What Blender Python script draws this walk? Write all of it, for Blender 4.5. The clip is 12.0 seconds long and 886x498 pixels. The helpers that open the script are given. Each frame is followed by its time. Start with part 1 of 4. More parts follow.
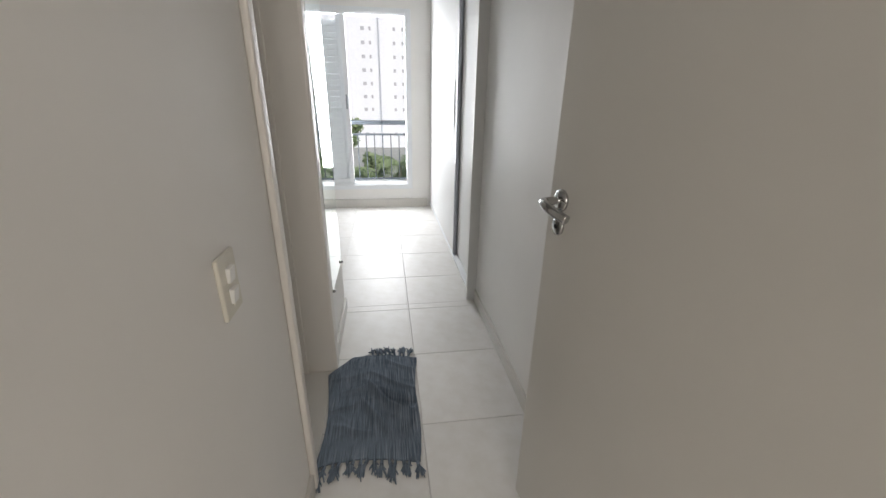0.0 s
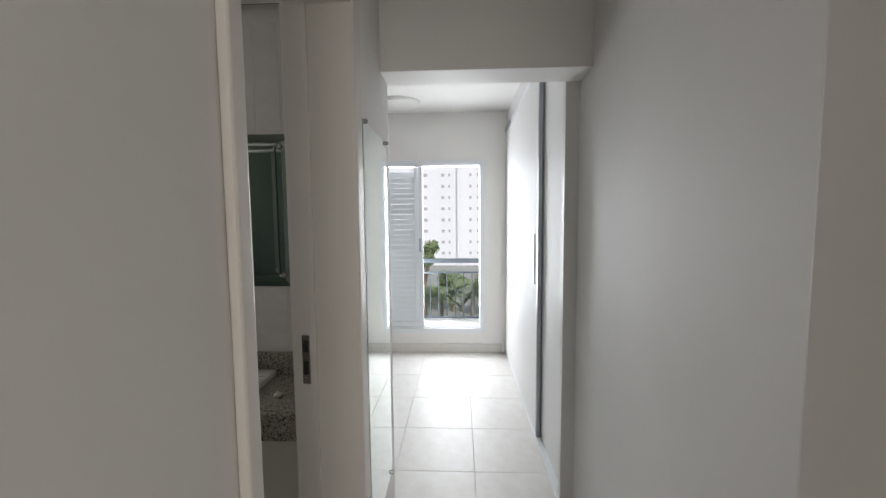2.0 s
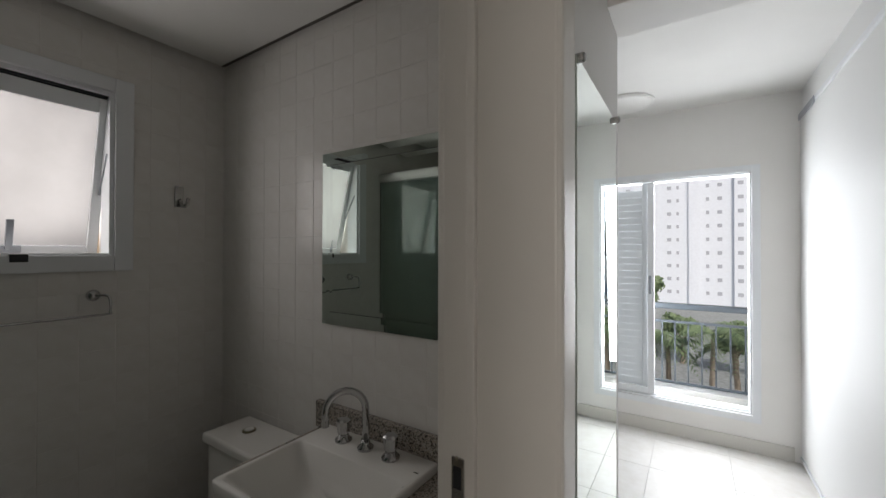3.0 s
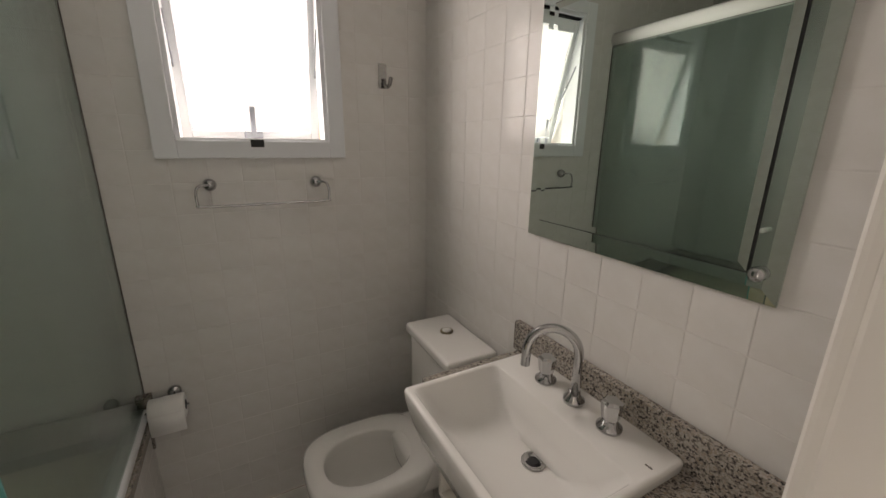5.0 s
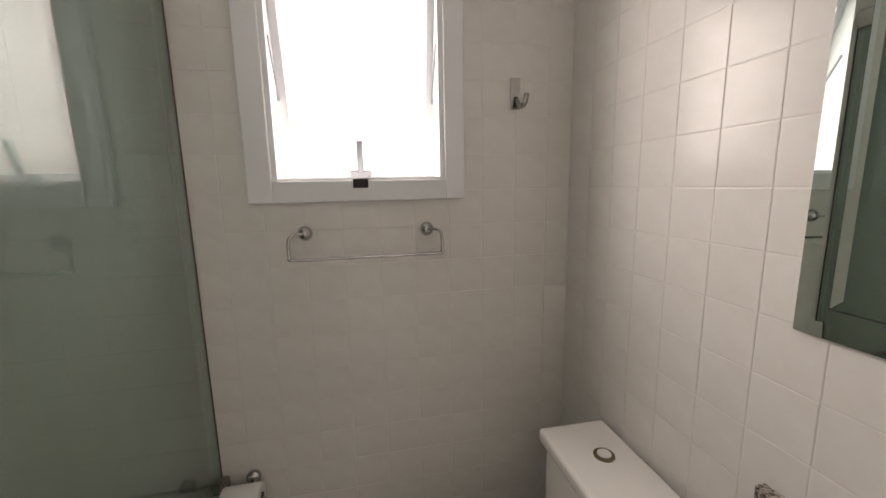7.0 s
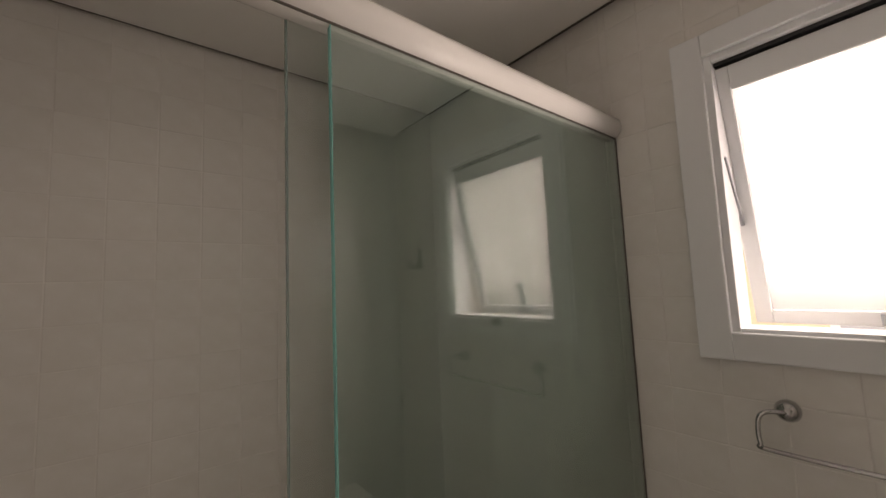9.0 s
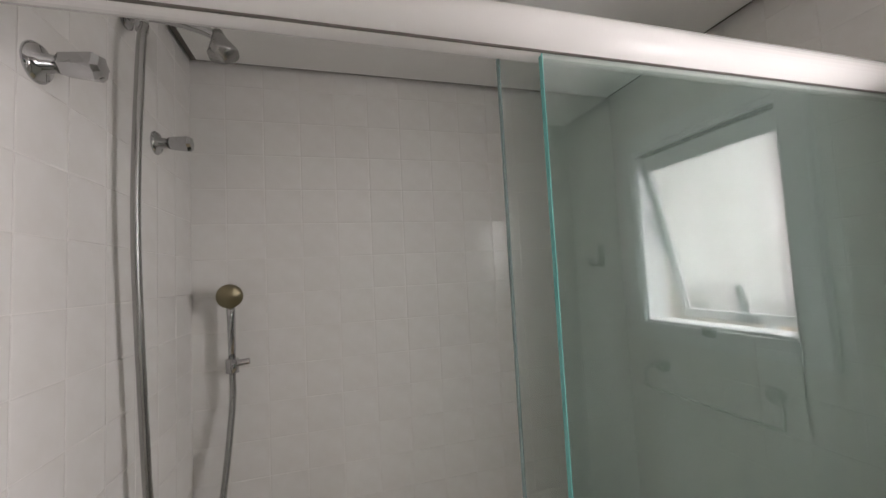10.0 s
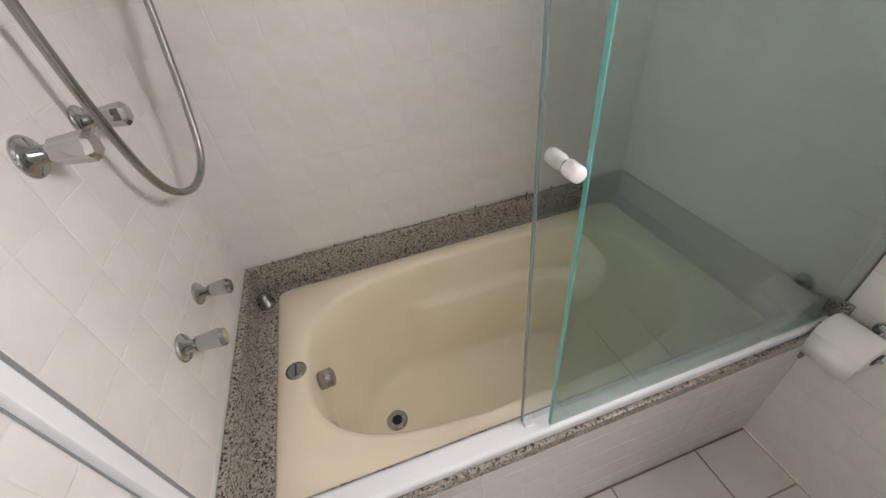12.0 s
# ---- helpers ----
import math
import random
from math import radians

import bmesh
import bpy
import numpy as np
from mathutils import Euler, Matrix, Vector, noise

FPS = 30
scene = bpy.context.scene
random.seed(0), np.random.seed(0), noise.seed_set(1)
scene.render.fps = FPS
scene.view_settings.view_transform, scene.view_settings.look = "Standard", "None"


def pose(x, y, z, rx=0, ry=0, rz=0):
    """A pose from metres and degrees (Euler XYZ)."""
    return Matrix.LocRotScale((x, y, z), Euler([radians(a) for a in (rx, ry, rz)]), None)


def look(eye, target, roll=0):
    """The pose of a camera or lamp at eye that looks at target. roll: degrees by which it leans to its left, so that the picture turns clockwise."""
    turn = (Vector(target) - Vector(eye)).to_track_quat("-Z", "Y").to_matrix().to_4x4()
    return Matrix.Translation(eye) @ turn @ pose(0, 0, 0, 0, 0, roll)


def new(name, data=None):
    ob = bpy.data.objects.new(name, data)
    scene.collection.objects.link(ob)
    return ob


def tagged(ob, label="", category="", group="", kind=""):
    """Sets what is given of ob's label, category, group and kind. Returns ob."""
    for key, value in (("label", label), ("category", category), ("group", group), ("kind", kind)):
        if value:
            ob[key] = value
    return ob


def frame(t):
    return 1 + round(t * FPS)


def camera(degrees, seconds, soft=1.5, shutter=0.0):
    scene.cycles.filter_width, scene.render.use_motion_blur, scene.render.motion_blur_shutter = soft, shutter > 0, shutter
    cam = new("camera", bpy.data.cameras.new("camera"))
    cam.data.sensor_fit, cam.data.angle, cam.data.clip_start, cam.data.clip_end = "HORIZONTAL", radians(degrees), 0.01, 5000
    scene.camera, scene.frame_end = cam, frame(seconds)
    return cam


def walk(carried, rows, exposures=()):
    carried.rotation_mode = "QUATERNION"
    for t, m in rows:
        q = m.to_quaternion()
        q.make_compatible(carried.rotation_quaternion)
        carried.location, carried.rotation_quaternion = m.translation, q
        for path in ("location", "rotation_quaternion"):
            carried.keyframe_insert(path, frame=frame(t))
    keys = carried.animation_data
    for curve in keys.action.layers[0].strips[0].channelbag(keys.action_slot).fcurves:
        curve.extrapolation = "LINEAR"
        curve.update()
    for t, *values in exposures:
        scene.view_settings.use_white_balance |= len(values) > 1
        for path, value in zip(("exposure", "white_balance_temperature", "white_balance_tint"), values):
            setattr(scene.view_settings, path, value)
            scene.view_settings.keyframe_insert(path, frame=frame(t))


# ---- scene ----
cam = camera(97.9, 12.0)
PATH = [
    (0, (-0.012, -0.133, 1.237), (0.263, 1.71, 0.51), 1.0),
    (0.5, (0.031, -0.087, 1.29), (0.128, 1.736, 0.474), -0.7),
    (0.9, (0.038, -0.025, 1.405), (0.156, 1.846, 0.708), 0.6),
    (1, (0.039, -0.034, 1.396), (0.164, 1.863, 0.777), 0.3),
    (1.5, (0.031, 0.051, 1.468), (0.137, 2.021, 1.136), 0.0),
    (2, (0.016, 0.326, 1.459), (-0.072, 2.318, 1.307), -0.5),
    (2.5, (-0.009, 0.628, 1.461), (-0.501, 2.565, 1.389), -0.1),
    (3, (-0.128, 0.899, 1.452), (-1.211, 2.58, 1.467), 0.1),
    (3.1, (-0.154, 0.917, 1.467), (-1.353, 2.518, 1.475), -0.0),
    (3.2, (-0.184, 0.947, 1.479), (-1.492, 2.46, 1.503), 0.4),
    (4.8, (-0.4, 1.108, 1.465), (-2.125, 2.042, 1.074), 0.9),
    (5, (-0.409, 1.108, 1.435), (-2.11, 2.021, 0.91), 0.7),
    (5.5, (-0.424, 1.109, 1.354), (-2.063, 1.951, 0.576), -0.2),
    (6, (-0.481, 1.141, 1.327), (-2.148, 1.932, 0.557), -0.7),
    (6.2, (-0.531, 1.156, 1.354), (-2.243, 1.923, 0.662), -0.8),
    (6.5, (-0.624, 1.186, 1.392), (-2.419, 1.86, 0.822), -0.8),
    (6.7, (-0.686, 1.189, 1.405), (-2.542, 1.77, 0.939), -0.8),
    (8.3, (-1.053, 1.256, 1.521), (-2.885, 0.455, 1.539), -1.6),
    (8.5, (-1.029, 1.251, 1.544), (-2.757, 0.244, 1.564), -2.5),
    (9, (-0.916, 1.217, 1.558), (-2.169, -0.331, 1.743), -2.5),
    (9.5, (-0.854, 1.194, 1.635), (-1.632, -0.633, 1.873), -3.5),
    (10, (-0.848, 1.178, 1.633), (-1.395, -0.742, 1.761), -2.9),
    (10.5, (-0.826, 1.171, 1.554), (-1.326, -0.757, 1.377), -2.9),
    (11, (-0.824, 1.134, 1.495), (-1.241, -0.737, 0.924), -2.9),
    (11.5, (-0.832, 1.095, 1.424), (-1.201, -0.634, 0.489), -4.2),
    (12, (-0.861, 1.073, 1.346), (-1.232, -0.444, 0.098), -7.1),
]
walk(cam, [(t, look(eye, target, roll)) for t, eye, target, roll in PATH], ((0.0, 0.42, 6600, 12), (0.8, 0.36, 6500, 12), (1.5, 0.34, 6500, 12), (2.2, 0.28, 6500, 12), (3.2, 0.14, 6550, 12), (4.8, 1.45, 7000, 16), (5.5, 1.95, 7350, 18), (6.0, 2.15, 6850, 18), (6.5, 2.1, 7000, 18), (6.7, 2.1, 7000, 18), (8.3, 1.1, 8500, 25), (9.0, 1.33, 7800, 22), (9.5, 1.97, 6700, 19), (10.5, 2.36, 6400, 16), (11.0, 2.52, 6350, 17), (11.5, 2.74, 6400, 19), (12.0, 3.0, 6500, 18)))

# ---- world, sun and large lights ----
world = bpy.data.worlds.new("sky")
scene.world = world
world.use_nodes = True
wn = world.node_tree
sky = wn.nodes.new("ShaderNodeTexSky")
sky.sky_type = "NISHITA"
sky.sun_disc = False
sky.sun_elevation = radians(48)
sky.sun_rotation = radians(150)
sky.air_density, sky.dust_density, sky.ozone_density = 1.0, 4.0, 1.0
wn.nodes["Background"].inputs["Strength"].default_value = 0.11
wn.links.new(sky.outputs[0], wn.nodes["Background"].inputs["Color"])

sun = new("sun", bpy.data.lights.new("sun", "SUN"))
sun.data.energy, sun.data.angle, sun.data.color = 2.0, radians(0.6), (1.0, 0.975, 0.93)
sun.matrix_world = look((3.3, -5.8, 7.4), (0, 0, 0))


def area_lamp(name, eye, target, w, h, power, colour):
    lamp = new(name, bpy.data.lights.new(name, "AREA"))
    lamp.data.shape, lamp.data.size, lamp.data.size_y = "RECTANGLE", w, h
    lamp.data.energy, lamp.data.color = power, colour
    lamp.matrix_world = look(eye, target)
    return lamp


# daylight coming in at the bedroom window and the bathroom window
area_lamp("bedroom_daylight", (-0.42, 4.78, 1.25), (-0.42, 3.0, 1.0), 1.3, 1.7, 58, (0.92, 0.965, 1.0))
area_lamp("bathroom_daylight", (-2.02, 1.19, 1.75), (-1.0, 1.19, 1.5), 0.44, 0.5, 2.9, (1.0, 0.97, 0.945))
# fill lamp added in the unseen hall behind; no source is known there
area_lamp("hall_fill", (0.42, -2.4, 1.75), (0.12, 0.6, 0.7), 1.2, 1.5, 18, (1.0, 0.95, 0.88))


# ---- materials ----
def nodes_of(name):
    m = bpy.data.materials.new(name)
    m.use_nodes = True
    return m, m.node_tree, m.node_tree.nodes["Principled BSDF"]


def texture(nt, kind, scale, detail=4.0, rough=0.55):
    co = nt.nodes.new("ShaderNodeTexCoord")
    tex = nt.nodes.new(kind)
    tex.inputs["Scale"].default_value = scale
    if kind == "ShaderNodeTexNoise":
        tex.inputs["Detail"].default_value = detail
        tex.inputs["Roughness"].default_value = rough
    nt.links.new(co.outputs["Object"], tex.inputs["Vector"])
    return tex


def ramp(nt, src, stops):
    r = nt.nodes.new("ShaderNodeValToRGB")
    while len(r.color_ramp.elements) < len(stops):
        r.color_ramp.elements.new(0.5)
    for e, (p, c) in zip(r.color_ramp.elements, stops):
        e.position = p
        e.color = (*c, 1) if len(c) == 3 else c
    nt.links.new(src, r.inputs["Fac"])
    return r


def bump(nt, bsdf, src, strength, distance=0.002):
    b = nt.nodes.new("ShaderNodeBump")
    b.inputs["Strength"].default_value = strength
    b.inputs["Distance"].default_value = distance
    nt.links.new(src, b.inputs["Height"])
    nt.links.new(b.outputs[0], bsdf.inputs["Normal"])


def painted(name, colour, rough=0.5, vary=0.05, relief=0.15, grain=180, coat=0.0, metal=0.0, spec=0.5):
    """A paint-like surface: a base colour with broad stains and a fine grain."""
    m, nt, b = nodes_of(name)
    broad = texture(nt, "ShaderNodeTexNoise", 2.3, 5)
    lo = [c * (1 - vary) for c in colour]
    hi = [min(1, c * (1 + vary * 0.6)) for c in colour]
    r = ramp(nt, broad.outputs["Fac"], [(0.3, lo), (0.72, hi)])
    nt.links.new(r.outputs[0], b.inputs["Base Color"])
    fine = texture(nt, "ShaderNodeTexNoise", grain, 3)
    if relief > 0:
        bump(nt, b, fine.outputs["Fac"], relief, 0.0005)
    rr = ramp(nt, texture(nt, "ShaderNodeTexNoise", 9, 4).outputs["Fac"], [(0.3, [max(0.02, rough - 0.02)] * 3), (0.7, [rough + 0.02] * 3)])
    nt.links.new(rr.outputs[0], b.inputs["Roughness"])
    b.inputs["Metallic"].default_value = metal
    b.inputs["Coat Weight"].default_value = coat
    b.inputs["Specular IOR Level"].default_value = spec
    return m


def tile_material(name, lo, hi, rough, relief):
    """Glazed tile whose tone differs a little from piece to piece."""
    m, nt, b = nodes_of(name)
    info = nt.nodes.new("ShaderNodeObjectInfo")
    r = ramp(nt, info.outputs["Random"], [(0.0, lo), (1.0, hi)])
    mix = nt.nodes.new("ShaderNodeMixRGB")
    mix.blend_type = "MULTIPLY"
    mix.inputs[0].default_value = 1.0
    stain = ramp(nt, texture(nt, "ShaderNodeTexNoise", 14, 6).outputs["Fac"], [(0.3, (0.93, 0.92, 0.90)), (0.65, (1, 1, 1))])
    nt.links.new(r.outputs[0], mix.inputs[1])
    nt.links.new(stain.outputs[0], mix.inputs[2])
    nt.links.new(mix.outputs[0], b.inputs["Base Color"])
    b.inputs["Roughness"].default_value = rough
    bump(nt, b, texture(nt, "ShaderNodeTexNoise", 22, 3).outputs["Fac"], relief, 0.002)
    return m


def granite_material():
    m, nt, b = nodes_of("granite")
    v = texture(nt, "ShaderNodeTexVoronoi", 260)
    v.inputs["Randomness"].default_value = 1.0
    n1 = texture(nt, "ShaderNodeTexNoise", 150, 5, 0.65)
    mixv = nt.nodes.new("ShaderNodeMixRGB")
    mixv.inputs[0].default_value = 0.62
    nt.links.new(v.outputs["Color"], mixv.inputs[1])
    nt.links.new(n1.outputs["Fac"], mixv.inputs[2])
    bw = nt.nodes.new("ShaderNodeRGBToBW")
    nt.links.new(mixv.outputs[0], bw.inputs[0])
    r = ramp(nt, bw.outputs[0], [(0.345, (0.022, 0.02, 0.019)), (0.40, (0.12, 0.106, 0.094)), (0.465, (0.28, 0.25, 0.215)), (0.56, (0.46, 0.43, 0.385)), (0.66, (0.31, 0.25, 0.195))])
    nt.links.new(r.outputs[0], b.inputs["Base Color"])
    b.inputs["Roughness"].default_value = 0.17
    return m


def metal_material(name, colour, rough):
    m, nt, b = nodes_of(name)
    b.inputs["Base Color"].default_value = (*colour, 1)
    b.inputs["Metallic"].default_value = 1.0
    rr = ramp(nt, texture(nt, "ShaderNodeTexNoise", 60, 4).outputs["Fac"], [(0.35, [rough] * 3), (0.75, [rough + 0.03] * 3)])
    nt.links.new(rr.outputs[0], b.inputs["Roughness"])
    return m


def gloss_by_angle(nt, least):
    """How much a pane mirrors: least face on, all at grazing."""
    lw = nt.nodes.new("ShaderNodeLayerWeight")
    lw.inputs["Blend"].default_value = 0.5
    p = nt.nodes.new("ShaderNodeMath")
    p.operation = "POWER"
    p.inputs[1].default_value = 5.0
    nt.links.new(lw.outputs["Facing"], p.inputs[0])
    a = nt.nodes.new("ShaderNodeMath")
    a.operation = "MULTIPLY_ADD"
    a.inputs[1].default_value, a.inputs[2].default_value = 1 - least, least
    nt.links.new(p.outputs[0], a.inputs[0])
    return a


def glass_material(name, colour, rough=0.0, clear=0.9):
    """Thin pane: lets most light straight through, tinted, and mirrors by its Fresnel gloss."""
    m, nt, b = nodes_of(name)
    nt.nodes.remove(b)
    out = nt.nodes["Material Output"]
    tr = nt.nodes.new("ShaderNodeBsdfTransparent")
    tr.inputs[0].default_value = (*[c * clear for c in colour], 1)
    gl = nt.nodes.new("ShaderNodeBsdfGlossy")
    gl.inputs["Roughness"].default_value = rough
    fr = gloss_by_angle(nt, 0.045)
    mx = nt.nodes.new("ShaderNodeMixShader")
    nt.links.new(fr.outputs[0], mx.inputs[0])
    nt.links.new(tr.outputs[0], mx.inputs[1])
    nt.links.new(gl.outputs[0], mx.inputs[2])
    nt.links.new(mx.outputs[0], out.inputs["Surface"])
    return m


def frosted_material():
    m, nt, b = nodes_of("frosted_glass")
    nt.nodes.remove(b)
    tl = nt.nodes.new("ShaderNodeBsdfTranslucent")
    mottle = ramp(nt, texture(nt, "ShaderNodeTexNoise", 5, 5).outputs["Fac"], [(0.3, (0.375, 0.372, 0.372)), (0.7, (0.44, 0.438, 0.44))])
    nt.links.new(mottle.outputs[0], tl.inputs["Color"])
    gl = nt.nodes.new("ShaderNodeBsdfGlossy")
    gl.inputs["Roughness"].default_value = 0.3
    mx = nt.nodes.new("ShaderNodeMixShader")
    mx.inputs[0].default_value = 0.05
    nt.links.new(tl.outputs[0], mx.inputs[1])
    nt.links.new(gl.outputs[0], mx.inputs[2])
    nt.links.new(mx.outputs[0], nt.nodes["Material Output"].inputs["Surface"])
    return m


def smoky_material():
    """Shower glass with a thin lime film over most of it."""
    m, nt, b = nodes_of("shower_glass")
    nt.nodes.remove(b)
    out = nt.nodes["Material Output"]
    tr = nt.nodes.new("ShaderNodeBsdfTransparent")
    tr.inputs[0].default_value = (0.80, 0.875, 0.84, 1)
    film = nt.nodes.new("ShaderNodeBsdfDiffuse")
    film.inputs[0].default_value = (0.38, 0.48, 0.46, 1)
    gl = nt.nodes.new("ShaderNodeBsdfGlossy")
    gl.inputs["Roughness"].default_value = 0.015
    co = nt.nodes.new("ShaderNodeTexCoord")
    mp = nt.nodes.new("ShaderNodeMapping")
    mp.inputs["Scale"].default_value = (9, 9, 0.7)
    streak = nt.nodes.new("ShaderNodeTexNoise")
    streak.inputs["Scale"].default_value = 3.0
    streak.inputs["Detail"].default_value = 6
    nt.links.new(co.outputs["Object"], mp.inputs[0])
    nt.links.new(mp.outputs[0], streak.inputs["Vector"])
    amount = ramp(nt, streak.outputs["Fac"], [(0.3, (0.03, 0.03, 0.03)), (0.75, (0.11, 0.11, 0.11))])
    m1 = nt.nodes.new("ShaderNodeMixShader")
    nt.links.new(amount.outputs[0], m1.inputs[0])
    nt.links.new(tr.outputs[0], m1.inputs[1])
    nt.links.new(film.outputs[0], m1.inputs[2])
    fr = gloss_by_angle(nt, 0.135)
    m2 = nt.nodes.new("ShaderNodeMixShader")
    nt.links.new(fr.outputs[0], m2.inputs[0])
    nt.links.new(m1.outputs[0], m2.inputs[1])
    nt.links.new(gl.outputs[0], m2.inputs[2])
    nt.links.new(m2.outputs[0], out.inputs["Surface"])
    return m


def rug_material():
    m, nt, b = nodes_of("rug_cotton")
    co = nt.nodes.new("ShaderNodeTexCoord")
    mp = nt.nodes.new("ShaderNodeMapping")
    mp.inputs["Scale"].default_value = (640, 7, 5)
    n = nt.nodes.new("ShaderNodeTexNoise")
    n.inputs["Scale"].default_value = 1.0
    n.inputs["Detail"].default_value = 3
    nt.links.new(co.outputs["Object"], mp.inputs[0])
    nt.links.new(mp.outputs[0], n.inputs["Vector"])
    r = ramp(nt, n.outputs["Fac"], [(0.30, (0.045, 0.065, 0.095)), (0.47, (0.12, 0.155, 0.20)), (0.72, (0.38, 0.43, 0.49))])
    nt.links.new(r.outputs[0], b.inputs["Base Color"])
    b.inputs["Roughness"].default_value = 0.95
    b.inputs["Specular IOR Level"].default_value = 0.1
    bump(nt, b, texture(nt, "ShaderNodeTexNoise", 500, 2).outputs["Fac"], 0.6, 0.002)
    return m


def leaf_material(name, lo, hi):
    m, nt, b = nodes_of(name)
    g = nt.nodes.new("ShaderNodeNewGeometry")
    r = ramp(nt, g.outputs["Random Per Island"], [(0.0, lo), (1.0, hi)])
    nt.links.new(r.outputs[0], b.inputs["Base Color"])
    b.inputs["Roughness"].default_value = 0.6
    return m


WALL = painted("wall_paint", (0.84, 0.825, 0.80), 0.55, 0.03, 0.12, 220)
CEIL = painted("ceiling_paint", (0.80, 0.79, 0.765), 0.8, 0.03, 0.1, 200)
DOOR = painted("door_enamel", (0.74, 0.72, 0.68), 0.36, 0.012, 0.0, 120)
TRIM = painted("casing_enamel", (0.77, 0.735, 0.685), 0.34, 0.02, 0.0, 120)
LAM = painted("wardrobe_laminate", (0.82, 0.82, 0.81), 0.55, 0.008, 0.0, 90, spec=0.22)
PANELGREY = painted("wardrobe_end_laminate", (0.74, 0.74, 0.73), 0.4, 0.02, 0.02, 90)
PORC = tile_material("porcelain_floor", (0.79, 0.775, 0.75), (0.82, 0.805, 0.78), 0.42, 0.02)
GROUT = painted("grout", (0.74, 0.72, 0.69), 0.9, 0.2, 0.4, 300)
WGROUT = painted("wall_grout", (0.745, 0.72, 0.685), 0.5, 0.12, 0.4, 300)
FGROUT = painted("bath_floor_grout", (0.27, 0.22, 0.175), 0.9, 0.35, 0.4, 300)
TILE = tile_material("wall_tile", (0.755, 0.74, 0.715), (0.775, 0.76, 0.735), 0.12, 0.025)
FTILE = tile_material("bath_floor_tile", (0.68, 0.67, 0.64), (0.74, 0.73, 0.70), 0.22, 0.05)
BASE = painted("skirting_stone", (0.66, 0.64, 0.60), 0.3, 0.05, 0.05, 150)
CHROME = metal_material("chrome", (0.50, 0.50, 0.50), 0.05)
STEEL = metal_material("brushed_steel", (0.38, 0.375, 0.365), 0.24)
BRASS = metal_material("worn_brass", (0.30, 0.26, 0.165), 0.35)
ALUW = painted("white_aluminium", (0.80, 0.82, 0.84), 0.3, 0.01, 0.0, 80)
ALUG = painted("grey_aluminium", (0.34, 0.36, 0.39), 0.35, 0.05, 0.03, 80, metal=0.4)
# dark brown of the screen's seals; also stands in for ceiling gap shade
SEAL_SHADE = painted("seal_and_gap_shade", (0.12, 0.105, 0.09), 0.5, 0.1, 0.0, 60)
RAILW = painted("gloss_white_rail", (0.82, 0.80, 0.775), 0.07, 0.01, 0.0, 60)
DARK = painted("dark_rubber", (0.02, 0.02, 0.022), 0.5, 0.2, 0.1, 200)
RAILP = painted("railing_paint", (0.10, 0.118, 0.135), 0.4, 0.1, 0.05, 120)
SHUT = painted("shutter_aluminium", (0.80, 0.84, 0.87), 0.4, 0.03, 0.03, 100)
CERAM = painted("sanitary_ceramic", (0.84, 0.825, 0.79), 0.13, 0.015, 0.01, 30, coat=0.4)
TUBM = painted("ivory_acrylic", (0.88, 0.785, 0.60), 0.09, 0.03, 0.01, 30, coat=0.2)
PLAST = painted("white_plastic", (0.80, 0.79, 0.76), 0.3, 0.03, 0.03, 100)
SWITCHM = painted("switch_plastic", (0.72, 0.69, 0.60), 0.35, 0.03, 0.03, 100)
PAPER = painted("tissue_paper", (0.86, 0.85, 0.83), 0.95, 0.03, 0.5, 260)
CABI = painted("cabinet_melamine", (0.78, 0.75, 0.68), 0.4, 0.05, 0.05, 100)
GRAN = granite_material()
RUGM = rug_material()
MIRROR, _nt, _b = nodes_of("mirror_silver")
_b.inputs["Base Color"].default_value = (0.86, 0.92, 0.89, 1)
_b.inputs["Metallic"].default_value, _b.inputs["Roughness"].default_value = 1.0, 0.004
BMIRROR, _nt, _b = nodes_of("green_mirror_silver")
_b.inputs["Base Color"].default_value = (0.66, 0.75, 0.70, 1)
_b.inputs["Metallic"].default_value, _b.inputs["Roughness"].default_value = 1.0, 0.01
EDGEG = painted("green_glass_edge", (0.14, 0.42, 0.385), 0.1, 0.05, 0.0, 50, spec=0.9)
GLASSC = glass_material("window_glass", (0.97, 1.0, 0.99))
FROST = frosted_material()
SHOWER = smoky_material()
SLIDING = glass_material("sliding_pane_glass", (0.955, 0.99, 0.98), 0.0, 0.95)
# EDGEG again but darker: the sliding edge's shade put into the colour
EDGED = painted("shaded_glass_edge", (0.17, 0.25, 0.24), 0.1, 0.05, 0.0, 50, spec=0.9)
CONC = painted("white_facade", (0.74, 0.775, 0.82), 0.8, 0.04, 0.3, 4)
CREAM = painted("cream_facade", (0.72, 0.56, 0.40), 0.85, 0.08, 0.3, 6)
WINDK = painted("far_window_glass", (0.44, 0.46, 0.50), 0.2, 0.2, 0.0, 3)
ASPH = painted("ground_asphalt", (0.25, 0.265, 0.255), 0.9, 0.3, 0.5, 5)
BARK = painted("palm_bark", (0.26, 0.22, 0.17), 0.9, 0.3, 0.6, 20)
LEAF = leaf_material("leaves", (0.09, 0.14, 0.07), (0.20, 0.26, 0.13))
SLAB = painted("balcony_stone", (0.74, 0.73, 0.70), 0.4, 0.08, 0.2, 60)


